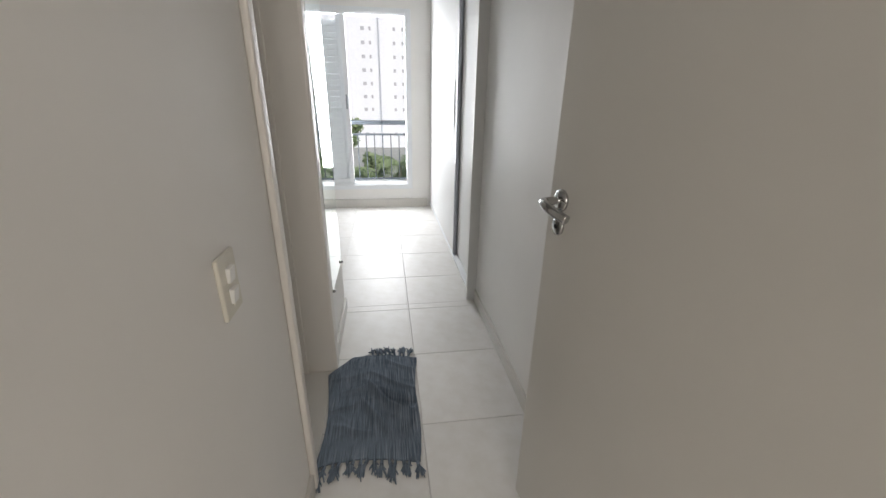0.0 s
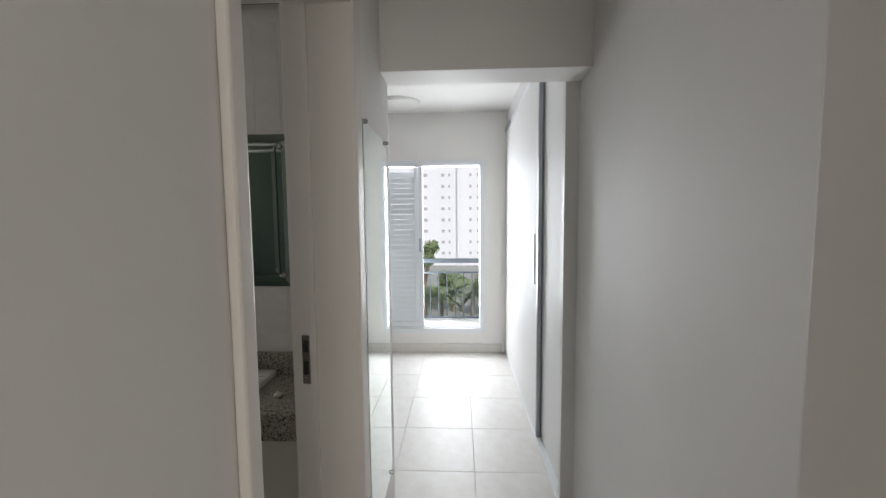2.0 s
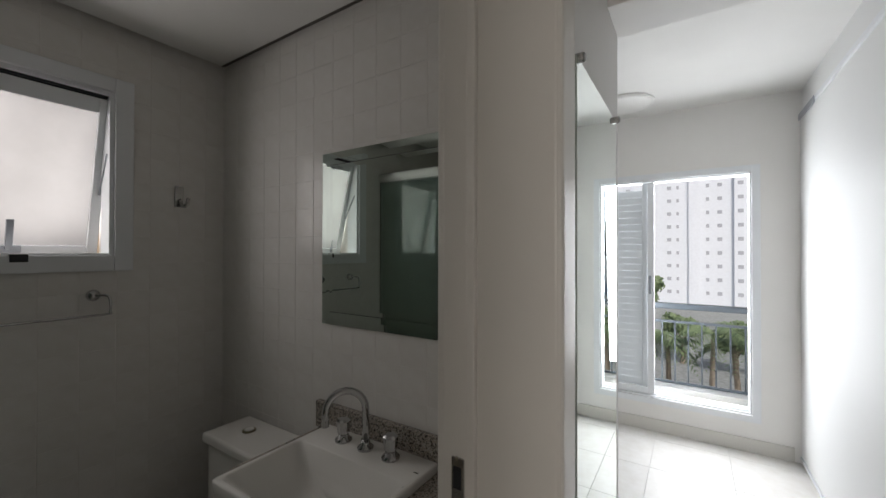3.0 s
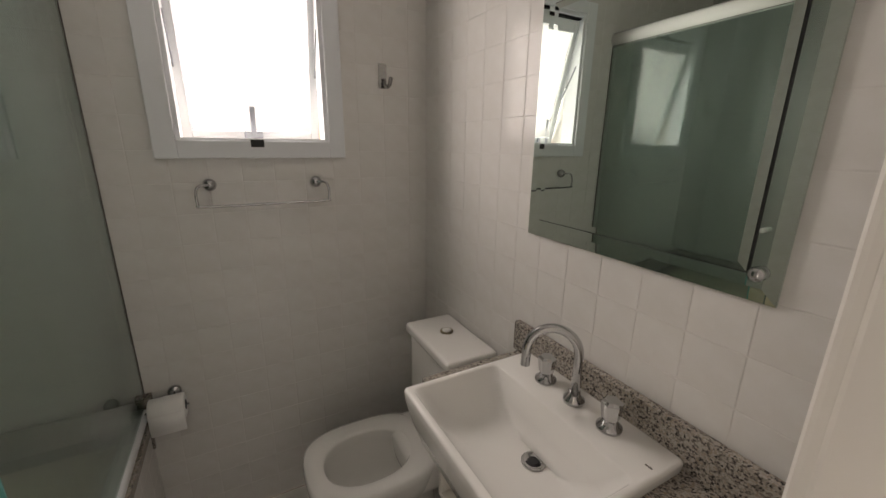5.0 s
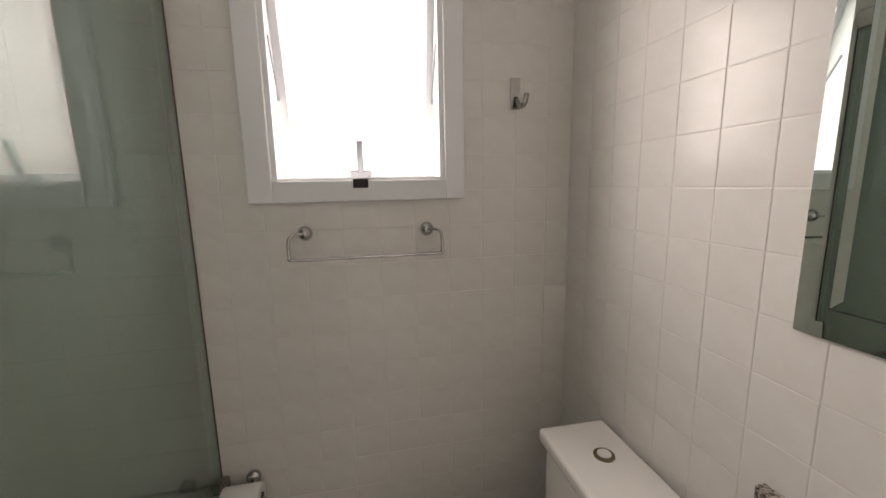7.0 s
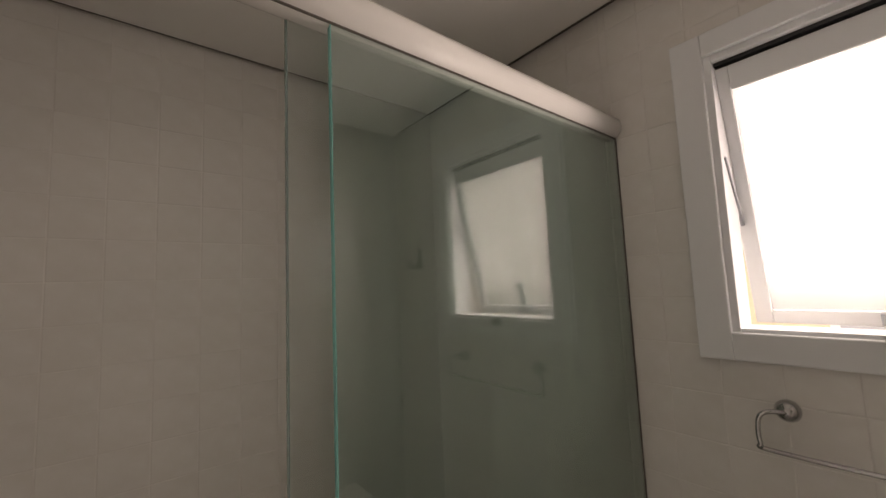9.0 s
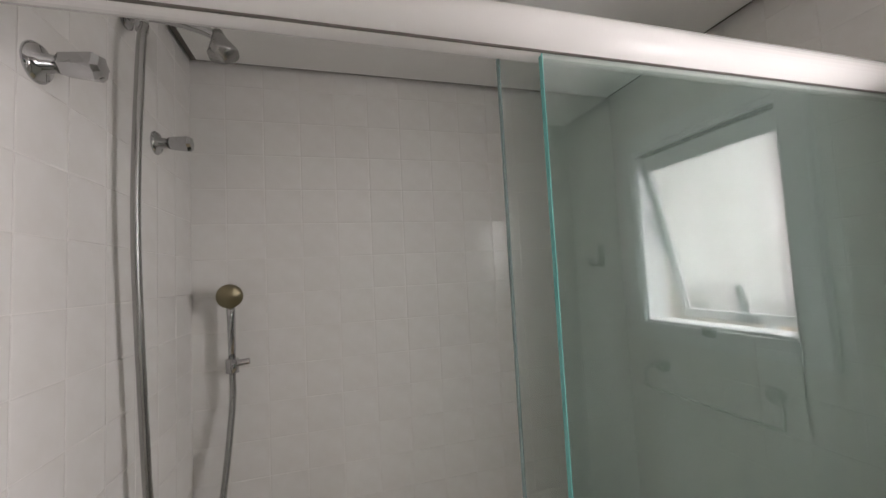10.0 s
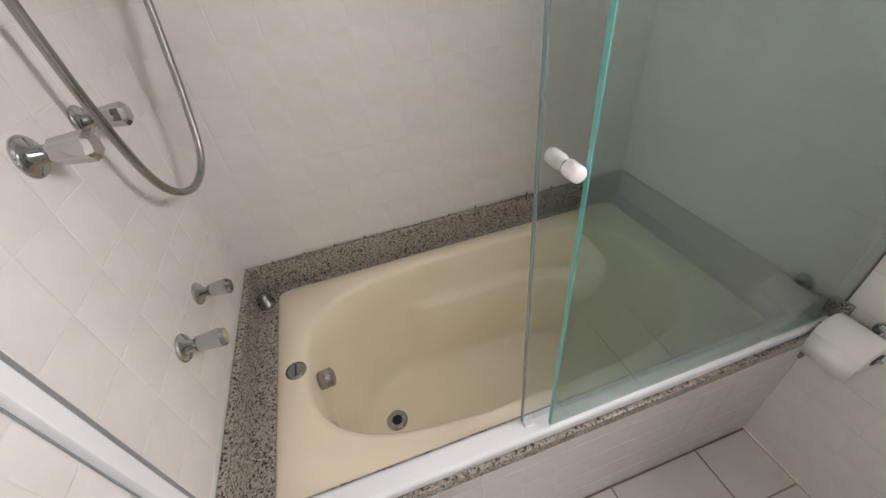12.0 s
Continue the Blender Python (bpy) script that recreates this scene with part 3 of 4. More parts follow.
def parked_car(x, y, rz, colour, label):
    paint = painted("car_paint", colour, 0.25, 0.02, 0.0, 20, coat=0.8)
    c = thing("car", label, "car", "cars parked on the street")
    rings = []
    for xx, w, z0, z1 in ((-2.1, 0.74, 0.42, 0.78), (-1.9, 0.84, 0.25, 0.92), (-0.5, 0.86, 0.22, 0.98), (0.9, 0.86, 0.22, 0.95), (1.9, 0.82, 0.25, 0.80), (2.15, 0.70, 0.38, 0.66)):
        rings.append([(xx, -w, z0), (xx, w, z0), (xx, w, z1 - 0.1), (xx, w * 0.9, z1), (xx, -w * 0.9, z1), (xx, -w, z1 - 0.1)])
    part("body", loft(rings), paint, c)
    part("cabin", loft([[(-1.7, -0.7, 0.9), (1.05, -0.7, 0.9), (1.05, 0.7, 0.9), (-1.7, 0.7, 0.9)], [(-1.15, -0.58, 1.42), (0.25, -0.58, 1.42), (0.25, 0.58, 1.42), (-1.15, 0.58, 1.42)]]), WINDK, c)
    for wx in (-1.3, 1.35):
        for wy in (-0.8, 0.8):
            part("wheel", lathe([(-0.1, 0.25), (-0.1, 0.31), (0.1, 0.31), (0.1, 0.25)], (wx, wy, 0.31), (0, 1, 0), 16), DARK, c)
    c.matrix_world = pose(x, y, -11, 0, 0, rz)
    return c


parked_car(-4.9, 24, 12, (0.45, 0.03, 0.03), "red car parked on the street below")
parked_car(4.6, 24.5, -8, (0.5, 0.04, 0.04), "red car parked on the street below")
parked_car(-0.2, 36, 4, (0.08, 0.08, 0.09), "dark car parked on the street below")

# courtyard facade outside the bathroom window
yard = thing("neighbour_facade", "cream painted neighbouring facade with window openings", "building")
part("wall", box(-6.6, -6.2, -5, 8, -11, 9), CREAM, yard)
for yy in (-2.2, 1.1, 4.4):
    for zz in (-1.9, 0.9, 3.7):
        w = part("window", box(-6.22, -6.17, yy - 0.5, yy + 0.5, zz - 0.55, zz + 0.55, 0.01), ALUW, yard)
        part("pane", box(-6.172, -6.164, yy - 0.43, yy + 0.43, zz - 0.48, zz + 0.48), WINDK, w)

# ---- corridor and bedroom things ----
ward = thing("wardrobe", "built-in white wardrobe with tall glossy sliding doors", "wardrobe")
part("end_panel", box(0.479, 1.12, 2.07, 2.11, 0, 2.38, 0.002), PANELGREY, ward)
part("bulkhead", box(0.52, 1.12, 2.07, 4.48, 2.40, HC), LAM, ward)
part("plinth", box(0.51, 1.12, 2.11, 4.48, 0, 0.035), LAM, ward)
part("back_panel", box(1.09, 1.12, 2.11, 4.48, 0.035, 2.38), LAM, ward)
part("top_panel", box(0.56, 1.09, 2.11, 4.48, 2.36, 2.38), LAM, ward)
near = part("sliding_door", box(0.535, 0.553, 2.112, 3.30, 0.05, 2.37, 0.002), LAM, ward)
far = part("sliding_door", box(0.505, 0.523, 2.77, 4.475, 0.05, 2.37, 0.002), LAM, ward)
part("edge_profile", box(0.500, 0.526, 2.742, 2.77, 0.05, 2.37, 0.003), ALUG, far, "dark grey aluminium edge profile")
part("pull_handle", box(0.497, 0.505, 2.855, 2.882, 1.03, 1.36, 0.004), ALUW, far, "slim white pull handle")
part("top_track", box(0.495, 0.56, 2.112, 4.478, 2.372, 2.40, 0.002), ALUW, ward)
part("track_stop", box(0.49, 0.497, 4.05, 4.44, 2.355, 2.398, 0.002), ALUG, ward)
part("bottom_track", box(0.497, 0.558, 2.112, 4.478, 0.035, 0.047, 0.002), ALUW, ward)

lampc = thing("ceiling_light", "round flat white ceiling light near the window", "ceiling light")
part("shade", lathe([(-0.008, 0.20), (-0.016, 0.20), (-0.026, 0.17), (-0.030, 0.02)], (-0.56, 4.1, HC), (0, 0, 1), 40), PLAST, lampc, smooth=True)
part("base", lathe([(0, 0.21), (-0.012, 0.21)], (-0.56, 4.1, HC), (0, 0, 1), 40), PLAST, lampc)

mir = thing("wall_mirror", "frameless tall mirror held by clips on the corridor wall", "mirror")
MX, MY0, MY1, MZ0, MZ1 = -0.28, 1.527, 1.90, 0.385, 1.765
part("glass", box(MX - 0.004, MX, MY0, MY1, MZ0, MZ1), MIRROR, mir)
part("backing", box(MX - 0.007, MX - 0.0045, MY0 - 0.001, MY1 + 0.001, MZ0 - 0.001, MZ1 + 0.001), DARK, mir, "dark mirror backing edge")
for yy in (MY0 + 0.012, MY1 - 0.012):
    for zz in (MZ0, MZ1):
        part("clip", lathe([(0, 0.008), (0.028, 0.008), (0.031, 0.005)], (MX - 0.02, yy, zz), (1, 0, 0), 12), STEEL, mir)

sw = thing("light_switch", "cream double light switch on the corridor wall", "switch")
SY, SZ = 0.527, 0.925
part("plate", box(XL, XL + 0.008, SY - 0.037, SY + 0.037, SZ - 0.058, SZ + 0.058, 0.004, seg=3), SWITCHM, sw)
for zz in (SZ - 0.02, SZ + 0.02):
    part("rocker", moved(box(-0.005, 0.005, -0.012, 0.012, -0.014, 0.014, 0.002), pose(XL + 0.010, SY, zz, 0, 8, 0)), PLAST, sw)
for zz in (SZ - 0.042, SZ + 0.042):
    part("screw", lathe([(0, 0.003), (0.001, 0.003)], (XL + 0.008, SY, zz), (1, 0, 0), 8), SWITCHM, sw)


def lever(parent, at, out, along, material=CHROME):
    """A lever handle with a round rose and a lock rose below it."""
    at, out, along = Vector(at), Vector(out).normalized(), Vector(along).normalized()
    r = part("rose", lathe([(0, 0.026), (0.006, 0.026), (0.010, 0.018)], at, out), material, parent, "", True)
    pts = spline([at + out * 0.006, at + out * 0.045, at + out * 0.058 + along * 0.02, at + out * 0.06 + along * 0.05 - Vector((0, 0, 0.006)), at + out * 0.054 + along * 0.075 - Vector((0, 0, 0.012)), at + out * 0.048 + along * 0.094 - Vector((0, 0, 0.016))])
    part("lever", tube(pts, [0.009 + 0.002 * math.sin(3.0 * i / len(pts)) for i in range(len(pts))], 14), material, parent, "", True)
    k = at - Vector((0, 0, 0.062))
    lock = part("lock_rose", lathe([(0, 0.022), (0.005, 0.022), (0.008, 0.015)], k, out), material, parent, "", True)
    part("keyhole", lathe([(0.0078, 0.006), (0.009, 0.006)], k, out, 12), DARK, lock)


# bedroom door, swung into the corridor
leaf = thing("bedroom_door", "off-white bedroom door leaf standing open with a chrome lever", "door")
part("panel", box(-0.0175, 0.0175, 0, 0.775, 0.012, 2.07, 0.003), DOOR, leaf)
part("lock_face", box(-0.010, 0.010, 0.773, 0.777, 0.95, 1.12, 0.001), STEEL, leaf)
lever(leaf, (-0.0175, 0.725, 1.022), (-1, 0, 0), (0, -1, 0))
for zz in (0.25, 1.05, 1.85):
    part("hinge", lathe([(-0.04, 0.006), (0.04, 0.006)], (0.022, -0.004, zz), (0, 0, 1), 10), STEEL, leaf)
leaf.matrix_world = pose(0.52, -0.022, 0, 0, 0, 9.2)

# rug
rug = thing("rug", "rumpled blue striped cotton rug with tied fringes", "rug")


FOLDS = (((0.47, 0.66), (0.80, 0.36), 0.013, 0.016), ((0.60, 0.60), (0.99, 0.53), 0.010, 0.012), ((0.20, 0.60), (0.50, 0.66), 0.006, 0.011),
         ((0.40, 0.47), (0.72, 0.20), 0.008, 0.018), ((0.02, 0.42), (0.46, 0.50), 0.005, 0.009), ((0.66, 0.42), (0.99, 0.36), 0.011, 0.013),
         ((0.60, 0.93), (0.95, 0.86), 0.006, 0.014), ((0.78, 0.34), (0.99, 0.46), 0.010, 0.014), ((0.10, 0.74), (0.44, 0.78), 0.005, 0.010),
         ((0.55, 0.76), (0.97, 0.64), 0.007, 0.012), ((0.14, 0.28), (0.50, 0.20), 0.005, 0.014))


def rug_z(u, v):
    """Height of the cloth: broad waves and a few sharp folds."""
    p = Vector((u * 0.38, v * 0.62))
    w = 0.004 + 0.006 * max(0, noise.noise(Vector((u * 3.0, v * 3.4, 0.3))) + 0.2) + 0.0035 * max(0, 1 - 5 * abs(noise.noise(Vector((u * 4 + v * 2, v * 9 - u * 3, 1.7)))))
    for (a0, a1), (b0, b1), amp, wid in FOLDS:
        a, b = Vector((a0 * 0.38, a1 * 0.62)), Vector((b0 * 0.38, b1 * 0.62))
        ab = b - a
        t = (p - a).dot(ab) / ab.length_squared
        q = min(1, max(0, t))
        bend = 0.012 * math.sin(math.pi * q)
        n = Vector((-ab.y, ab.x)).normalized()
        side = (p - a - ab * q).dot(n) + bend
        end = (t - q) * ab.length
        f = wid * (0.55 if side > 0 else 1.15)
        w += 2.6 * amp * math.exp(-(side / f) ** 2 - (end / 0.03) ** 2) * (0.35 + 0.65 * math.sin(math.pi * (0.12 + 0.76 * q)))
    return w


def rug_xy(u, v):
    left = -0.305 + 0.018 * math.sin(v * 5) + 0.11 * max(0, v - 0.80) * 5
    right = 0.072 + 0.028 * v + 0.008 * math.sin(v * 7)
    x = left + (right - left) * u
    y = 0.905 + (1.535 - 0.905) * v + 0.02 * math.sin(u * 4) * (1 - v) - 0.10 * max(0, u - 0.55) * v
    return x, y


bm = bmesh.new()
NU, NV = 70, 110
grid = [[None] * (NV + 1) for _ in range(NU + 1)]
for i in range(NU + 1):
    for j in range(NV + 1):
        u, v = i / NU, j / NV
        x, y = rug_xy(u, v)
        if x < XL + 0.016 and y < DY0:
            x = XL + 0.016
        grid[i][j] = bm.verts.new((x, y, rug_z(u, v) + 0.003))
for i in range(NU):
    for j in range(NV):
        bm.faces.new((grid[i][j], grid[i + 1][j], grid[i + 1][j + 1], grid[i][j + 1]))
cloth = part("cloth", bm, RUGM, rug, "", True)
md = cloth.modifiers.new("thickness", "SOLIDIFY")
md.thickness, md.offset = 0.003, -1
rnd = random.Random(5)
for v, sgn, n in ((0.0, -1, 15), (1.0, 1, 9)):
    for k in range(n):
        u = (k + 0.5) / n if v == 0 else 0.28 + 0.62 * (k + 0.5) / n
        x, y = rug_xy(u, v)
        bm = None
        bx, by = rnd.uniform(-0.02, 0.02), sgn * rnd.uniform(0.04, 0.085)
        bm = tube([(x, y - sgn * 0.004, 0.008), (x + bx * 0.4, y + by * 0.4, 0.011)], [0.005, 0.0075], 6, bm)
        for s in range(13):
            ex = x + bx + rnd.uniform(-0.02, 0.02)
            ey = y + by + rnd.uniform(-0.022, 0.022)
            tube([(x + bx * 0.4, y + by * 0.4, 0.010), ((x + ex) / 2 + bx * 0.3, (y + by * 0.4 + ey) / 2, 0.008), (ex, ey, 0.0035)], [0.0042, 0.0036, 0.002], 5, bm)
        part("tassel", bm, RUGM, rug)

# ---- bathroom things ----
# window with a tilted frosted sash
bw = tagged(new("window_2"), "small white bathroom window with a tilted frosted sash", "window", "", "structure")
BY0, BY1, BZ0, BZ1 = 0.963, 1.421, 1.438, 2.02
bm = box(XW + 0.004, XW + 0.02, BY0 - 0.06, BY0, BZ0 - 0.055, BZ1 + 0.05, 0.003)
box(XW + 0.004, XW + 0.02, BY1, BY1 + 0.055, BZ0 - 0.055, BZ1 + 0.05, 0.003, bm)
box(XW + 0.004, XW + 0.02, BY0, BY1, BZ1, BZ1 + 0.05, 0.003, bm)
box(XW + 0.004, XW + 0.02, BY0, BY1, BZ0 - 0.055, BZ0, 0.003, bm)
part("window_casing", bm, ALUW, bw)
bm = box(XW - 0.07, XW + 0.01, BY0 - 0.007, BY0 + 0.014, BZ0 - 0.007, BZ1 + 0.007, 0.002)
box(XW - 0.07, XW + 0.01, BY1 - 0.014, BY1 + 0.006, BZ0 - 0.007, BZ1 + 0.007, 0.002, bm)
box(XW - 0.07, XW + 0.01, BY0 + 0.014, BY1 - 0.014, BZ1 - 0.014, BZ1 + 0.007, 0.002, bm)
box(XW - 0.07, XW + 0.01, BY0 + 0.014, BY1 - 0.014, BZ0 - 0.007, BZ0 + 0.008, 0.002, bm)
part("window_frame", bm, ALUW, bw)
tilt = Matrix.Translation((XW - 0.022, 0, BZ1 - 0.024)) @ Matrix.Rotation(radians(14), 4, "Y")
sw0, sw1, sh = BY0 + 0.005, BY1 - 0.003, 0.568
bm = box(-0.012, 0.012, sw0, sw0 + 0.031, -sh, 0, 0.003)
box(-0.012, 0.012, sw1 - 0.031, sw1, -sh, 0, 0.003, bm)
box(-0.012, 0.012, sw0 + 0.031, sw1 - 0.031, -0.052, 0, 0.003, bm)
box(-0.012, 0.012, sw0 + 0.031, sw1 - 0.031, -sh, -sh + 0.030, 0.003, bm)
sash2 = part("sash", moved(bm, tilt), ALUW, bw, "white tilted sash")
pn = part("pane", moved(box(-0.003, 0.003, sw0 + 0.029, sw1 - 0.029, -sh + 0.028, -0.050), tilt), FROST, sash2, "frosted window pane")
pn.visible_shadow = False
bm = box(0.012, 0.028, -0.03, 0.03, -0.012, 0.012, 0.003)
box(0.02, 0.032, -0.008, 0.010, 0.0, 0.10, 0.003, bm)
part("latch_lever", moved(bm, tilt @ Matrix.Translation((0, 1.188, -sh + 0.02))), ALUG, sash2, "grey latch lever")
# dark strip laid in the gap above the sash to give its shade
part("hinge_gap_shade", box(XW - 0.03, XW - 0.004, BY0 + 0.014, BY1 - 0.014, BZ1 - 0.022, BZ1 - 0.0145), DARK, bw)
part("latch_keeper", box(XW + 0.008, XW + 0.024, 1.168, 1.208, BZ0 - 0.02, BZ0 + 0.004, 0.002), DARK, bw)
for yy in (BY0 + 0.014, BY1 - 0.014):
    part("stay_arm", tube([(XW - 0.01, yy, 1.80), (XW - 0.09, yy, 1.66)], 0.004, 8), ALUG, bw)

# towel bar
bar = thing("towel_bar", "chrome towel rail with a clear bar under the window", "towel rail")
for yy in (1.035, 1.365):
    part("mount", lathe([(0, 0.019), (0.012, 0.020), (0.022, 0.015), (0.028, 0.006)], (XW + 0.004, yy, 1.30), (1, 0, 0)), CHROME, bar, "", True)
pts = spline([(XW + 0.028, 1.035, 1.30), (XW + 0.045, 1.01, 1.30), (XW + 0.05, 0.998, 1.285), (XW + 0.052, 0.998, 1.245), (XW + 0.052, 1.015, 1.235), (XW + 0.052, 1.20, 1.235), (XW + 0.052, 1.385, 1.235), (XW + 0.052, 1.40, 1.245), (XW + 0.05, 1.40, 1.285), (XW + 0.045, 1.39, 1.30), (XW + 0.028, 1.365, 1.30)], 6)
part("bar", tube(pts, 0.0042, 10), CHROME, bar, "", True)

hook = thing("robe_hook", "small steel robe hook on the tiled wall", "hook")
part("plate", box(XW + 0.004, XW + 0.008, 1.615, 1.645, 1.63, 1.715, 0.002), STEEL, hook)
part("peg", tube(spline([(XW + 0.006, 1.632, 1.66), (XW + 0.03, 1.635, 1.635), (XW + 0.045, 1.642, 1.64), (XW + 0.046, 1.648, 1.665)], 5), 0.007, 10), STEEL, hook, "", True)

# toilet paper holder
hold = thing("paper_holder", "chrome holder with a white toilet paper roll", "paper holder")
part("mount", lathe([(0, 0.020), (0.010, 0.021), (0.02, 0.012)], (XW + 0.004, 0.842, 0.60), (1, 0, 0)), CHROME, hold, "", True)
part("arm", tube(spline([(XW + 0.02, 0.842, 0.60), (XW + 0.06, 0.842, 0.60), (XW + 0.065, 0.79, 0.585), (XW + 0.065, 0.772, 0.568), (XW + 0.065, 0.772, 0.572), (XW + 0.065, 0.885, 0.572)], 5), 0.0035, 8), CHROME, hold, "", True)
bm = lathe([(0, 0.018), (0, 0.040), (0.002, 0.042), (0.098, 0.042), (0.10, 0.040), (0.10, 0.018)], (XW + 0.065, 0.775, 0.572), (0, 1, 0), 32)
box(XW + 0.105, XW + 0.1072, 0.776, 0.874, 0.505, 0.574, bm=bm)
roll = part("paper_roll", bm, PAPER, hold, "white toilet paper roll", True)
part("core", lathe([(0.097, 0.017), (0.1015, 0.017)], (XW + 0.065, 0.775, 0.572), (0, 1, 0), 20), DARK, roll)

# bath mirror: a bevelled mirror on a larger bevelled mirror
bmir = thing("bath_mirror", "large green-tinted mirror with a wide mirrored border", "mirror")
X0, X1, Z0, Z1 = -1.209, -0.645, 1.204, 1.79
YM = YN - 0.004


def bevel_pane(x0, x1, z0, z1, yb, th, bw_):
    b = bmesh.new()
    a = [b.verts.new((x, yb, z)) for x, z in ((x0, z0), (x1, z0), (x1, z1), (x0, z1))]
    c = [b.verts.new((x, yb - th * 0.82, z)) for x, z in ((x0, z0), (x1, z0), (x1, z1), (x0, z1))]
    d = [b.verts.new((x, yb - th, z)) for x, z in ((x0 + bw_, z0 + bw_), (x1 - bw_, z0 + bw_), (x1 - bw_, z1 - bw_), (x0 + bw_, z1 - bw_))]
    for r0, r1 in ((a, c), (c, d)):
        for k in range(4):
            b.faces.new((r0[k], r0[(k + 1) % 4], r1[(k + 1) % 4], r1[k]))
    b.faces.new(d)
    b.faces.new(a[::-1])
    bmesh.ops.recalc_face_normals(b, faces=b.faces[:])
    return b


part("border", bevel_pane(X0, X1, Z0, Z1, YM, 0.006, 0.022), BMIRROR, bmir)
part("edge_line", box(X0 + 0.0425, X1 - 0.0425, YM - 0.0078, YM - 0.0072, Z0 + 0.0425, Z1 - 0.0425), DARK, bmir)
part("centre", bevel_pane(X0 + 0.045, X1 - 0.045, Z0 + 0.045, Z1 - 0.045, YM - 0.0079, 0.004, 0.014), BMIRROR, bmir)
for x, z in ((X1 - 0.03, Z0 + 0.045), (X1 - 0.03, Z1 - 0.045)):
    part("screw_cap", lathe([(0, 0.012), (0.010, 0.012), (0.016, 0.006)], (x, YM - 0.006, z), (0, -1, 0), 18), CHROME, bmir, "", True)

# granite counter
CT = 0.85
counter = thing("counter_top", "speckled grey granite vanity top with an upstand", "counter")
part("slab", box(-1.205, -1.153, 1.50, YN - 0.004, CT - 0.025, CT), GRAN, counter)
part("slab", box(-0.716, XB - 0.005, 1.50, YN - 0.004, CT - 0.025, CT), GRAN, counter)
part("slab", box(-1.153, -0.716, 1.776, YN - 0.004, CT - 0.025, CT), GRAN, counter)
part("apron", box(-0.70, XB - 0.005, 1.478, 1.4995, CT - 0.09, CT, 0.003), GRAN, counter)
part("apron", box(-1.205, -1.16, 1.478, 1.4995, CT - 0.09, CT, 0.003), GRAN, counter)
part("upstand", box(-1.222, XB - 0.005, YN - 0.024, YN - 0.004, CT, CT + 0.088, 0.002), GRAN, counter)

# basin
sink = thing("wash_basin", "white rectangular semi-recessed ceramic basin on the granite top", "basin")
SX0, SX1, SY0, SY1, SZT = -1.158, -0.711, 1.406, 1.788, 0.874
cx, cy, hx, hy = (SX0 + SX1) / 2, (SY0 + SY1) / 2, (SX1 - SX0) / 2, (SY1 - SY0) / 2


def rect_ring(cx, cy, z, a, b, r, n=8):
    """A rectangle with round corners."""
    out = []
    for q, (sx, sy) in enumerate(((1, 1), (-1, 1), (-1, -1), (1, -1))):
        for k in range(n + 1):
            t = math.pi / 2 * (q + k / n)
            out.append((cx + sx * (a - r) + r * math.cos(t), cy + sy * (b - r) + r * math.sin(t), z))
    return out


rings = [rect_ring(cx, cy + 0.05, 0.695, hx * 0.58, hy * 0.66, 0.02),
         rect_ring(cx, cy + 0.030, 0.705, hx * 0.70, hy * 0.80, 0.02),
         rect_ring(cx, cy + 0.014, 0.735, hx * 0.84, hy * 0.915, 0.014),
         rect_ring(cx, cy + 0.006, 0.79, hx * 0.93, hy * 0.965, 0.012),
         rect_ring(cx, cy, 0.845, hx * 0.985, hy * 0.99, 0.011),
         rect_ring(cx, cy, SZT - 0.006, hx, hy, 0.012),
         rect_ring(cx, cy, SZT - 0.0015, hx - 0.002, hy - 0.002, 0.011),
         rect_ring(cx, cy, SZT, hx - 0.006, hy - 0.006, 0.010),
         rect_ring(cx, cy - 0.052, SZT, hx - 0.014, hy - 0.068, 0.016),
         rect_ring(cx, cy - 0.052, SZT - 0.004, hx - 0.018, hy - 0.072, 0.02),
         rect_ring(cx, cy - 0.045, SZT - 0.065, hx - 0.05, hy - 0.092, 0.035),
         rect_ring(cx + 0.002, cy - 0.025, SZT - 0.098, hx - 0.085, hy - 0.12, 0.05),
         rect_ring(cx + 0.004, cy - 0.005, SZT - 0.107, hx - 0.13, hy - 0.15, 0.04),
         rect_ring(cx + 0.007, cy + 0.022, SZT - 0.114, 0.027, 0.027, 0.026)]
part("bowl", loft(rings), CERAM, sink, "", True)
dr = part("drain", lathe([(0, 0.027), (0.005, 0.027), (0.006, 0.020), (0.002, 0.018)], (cx + 0.007, cy + 0.022, SZT - 0.114), (0, 0, 1)), CHROME, sink, "chrome drain ring", True)
part("drain_hole", lathe([(0, 0.015), (0.0045, 0.011)], (cx + 0.007, cy + 0.022, SZT - 0.113), (0, 0, 1), 16), DARK, dr)
part("label_mark", box(-0.742, -0.728, 1.710, 1.714, SZT - 0.0005, SZT + 0.0006), STEEL, sink)

# taps
TY = 1.732
spout = thing("basin_spout", "chrome gooseneck basin spout", "tap")
part("base", lathe([(0, 0.024), (0.008, 0.024), (0.016, 0.014), (0.03, 0.012)], (-0.934, TY, SZT), (0, 0, 1)), CHROME, spout, "", True)
arc = [(-0.934, TY, SZT + 0.02), (-0.934, TY, SZT + 0.10)]
for k in range(13):
    a = math.pi * k / 12
    arc.append((-0.934, TY - 0.056 + 0.056 * math.cos(a), SZT + 0.118 + 0.058 * math.sin(a)))
arc.append((-0.934, TY - 0.114, SZT + 0.078))
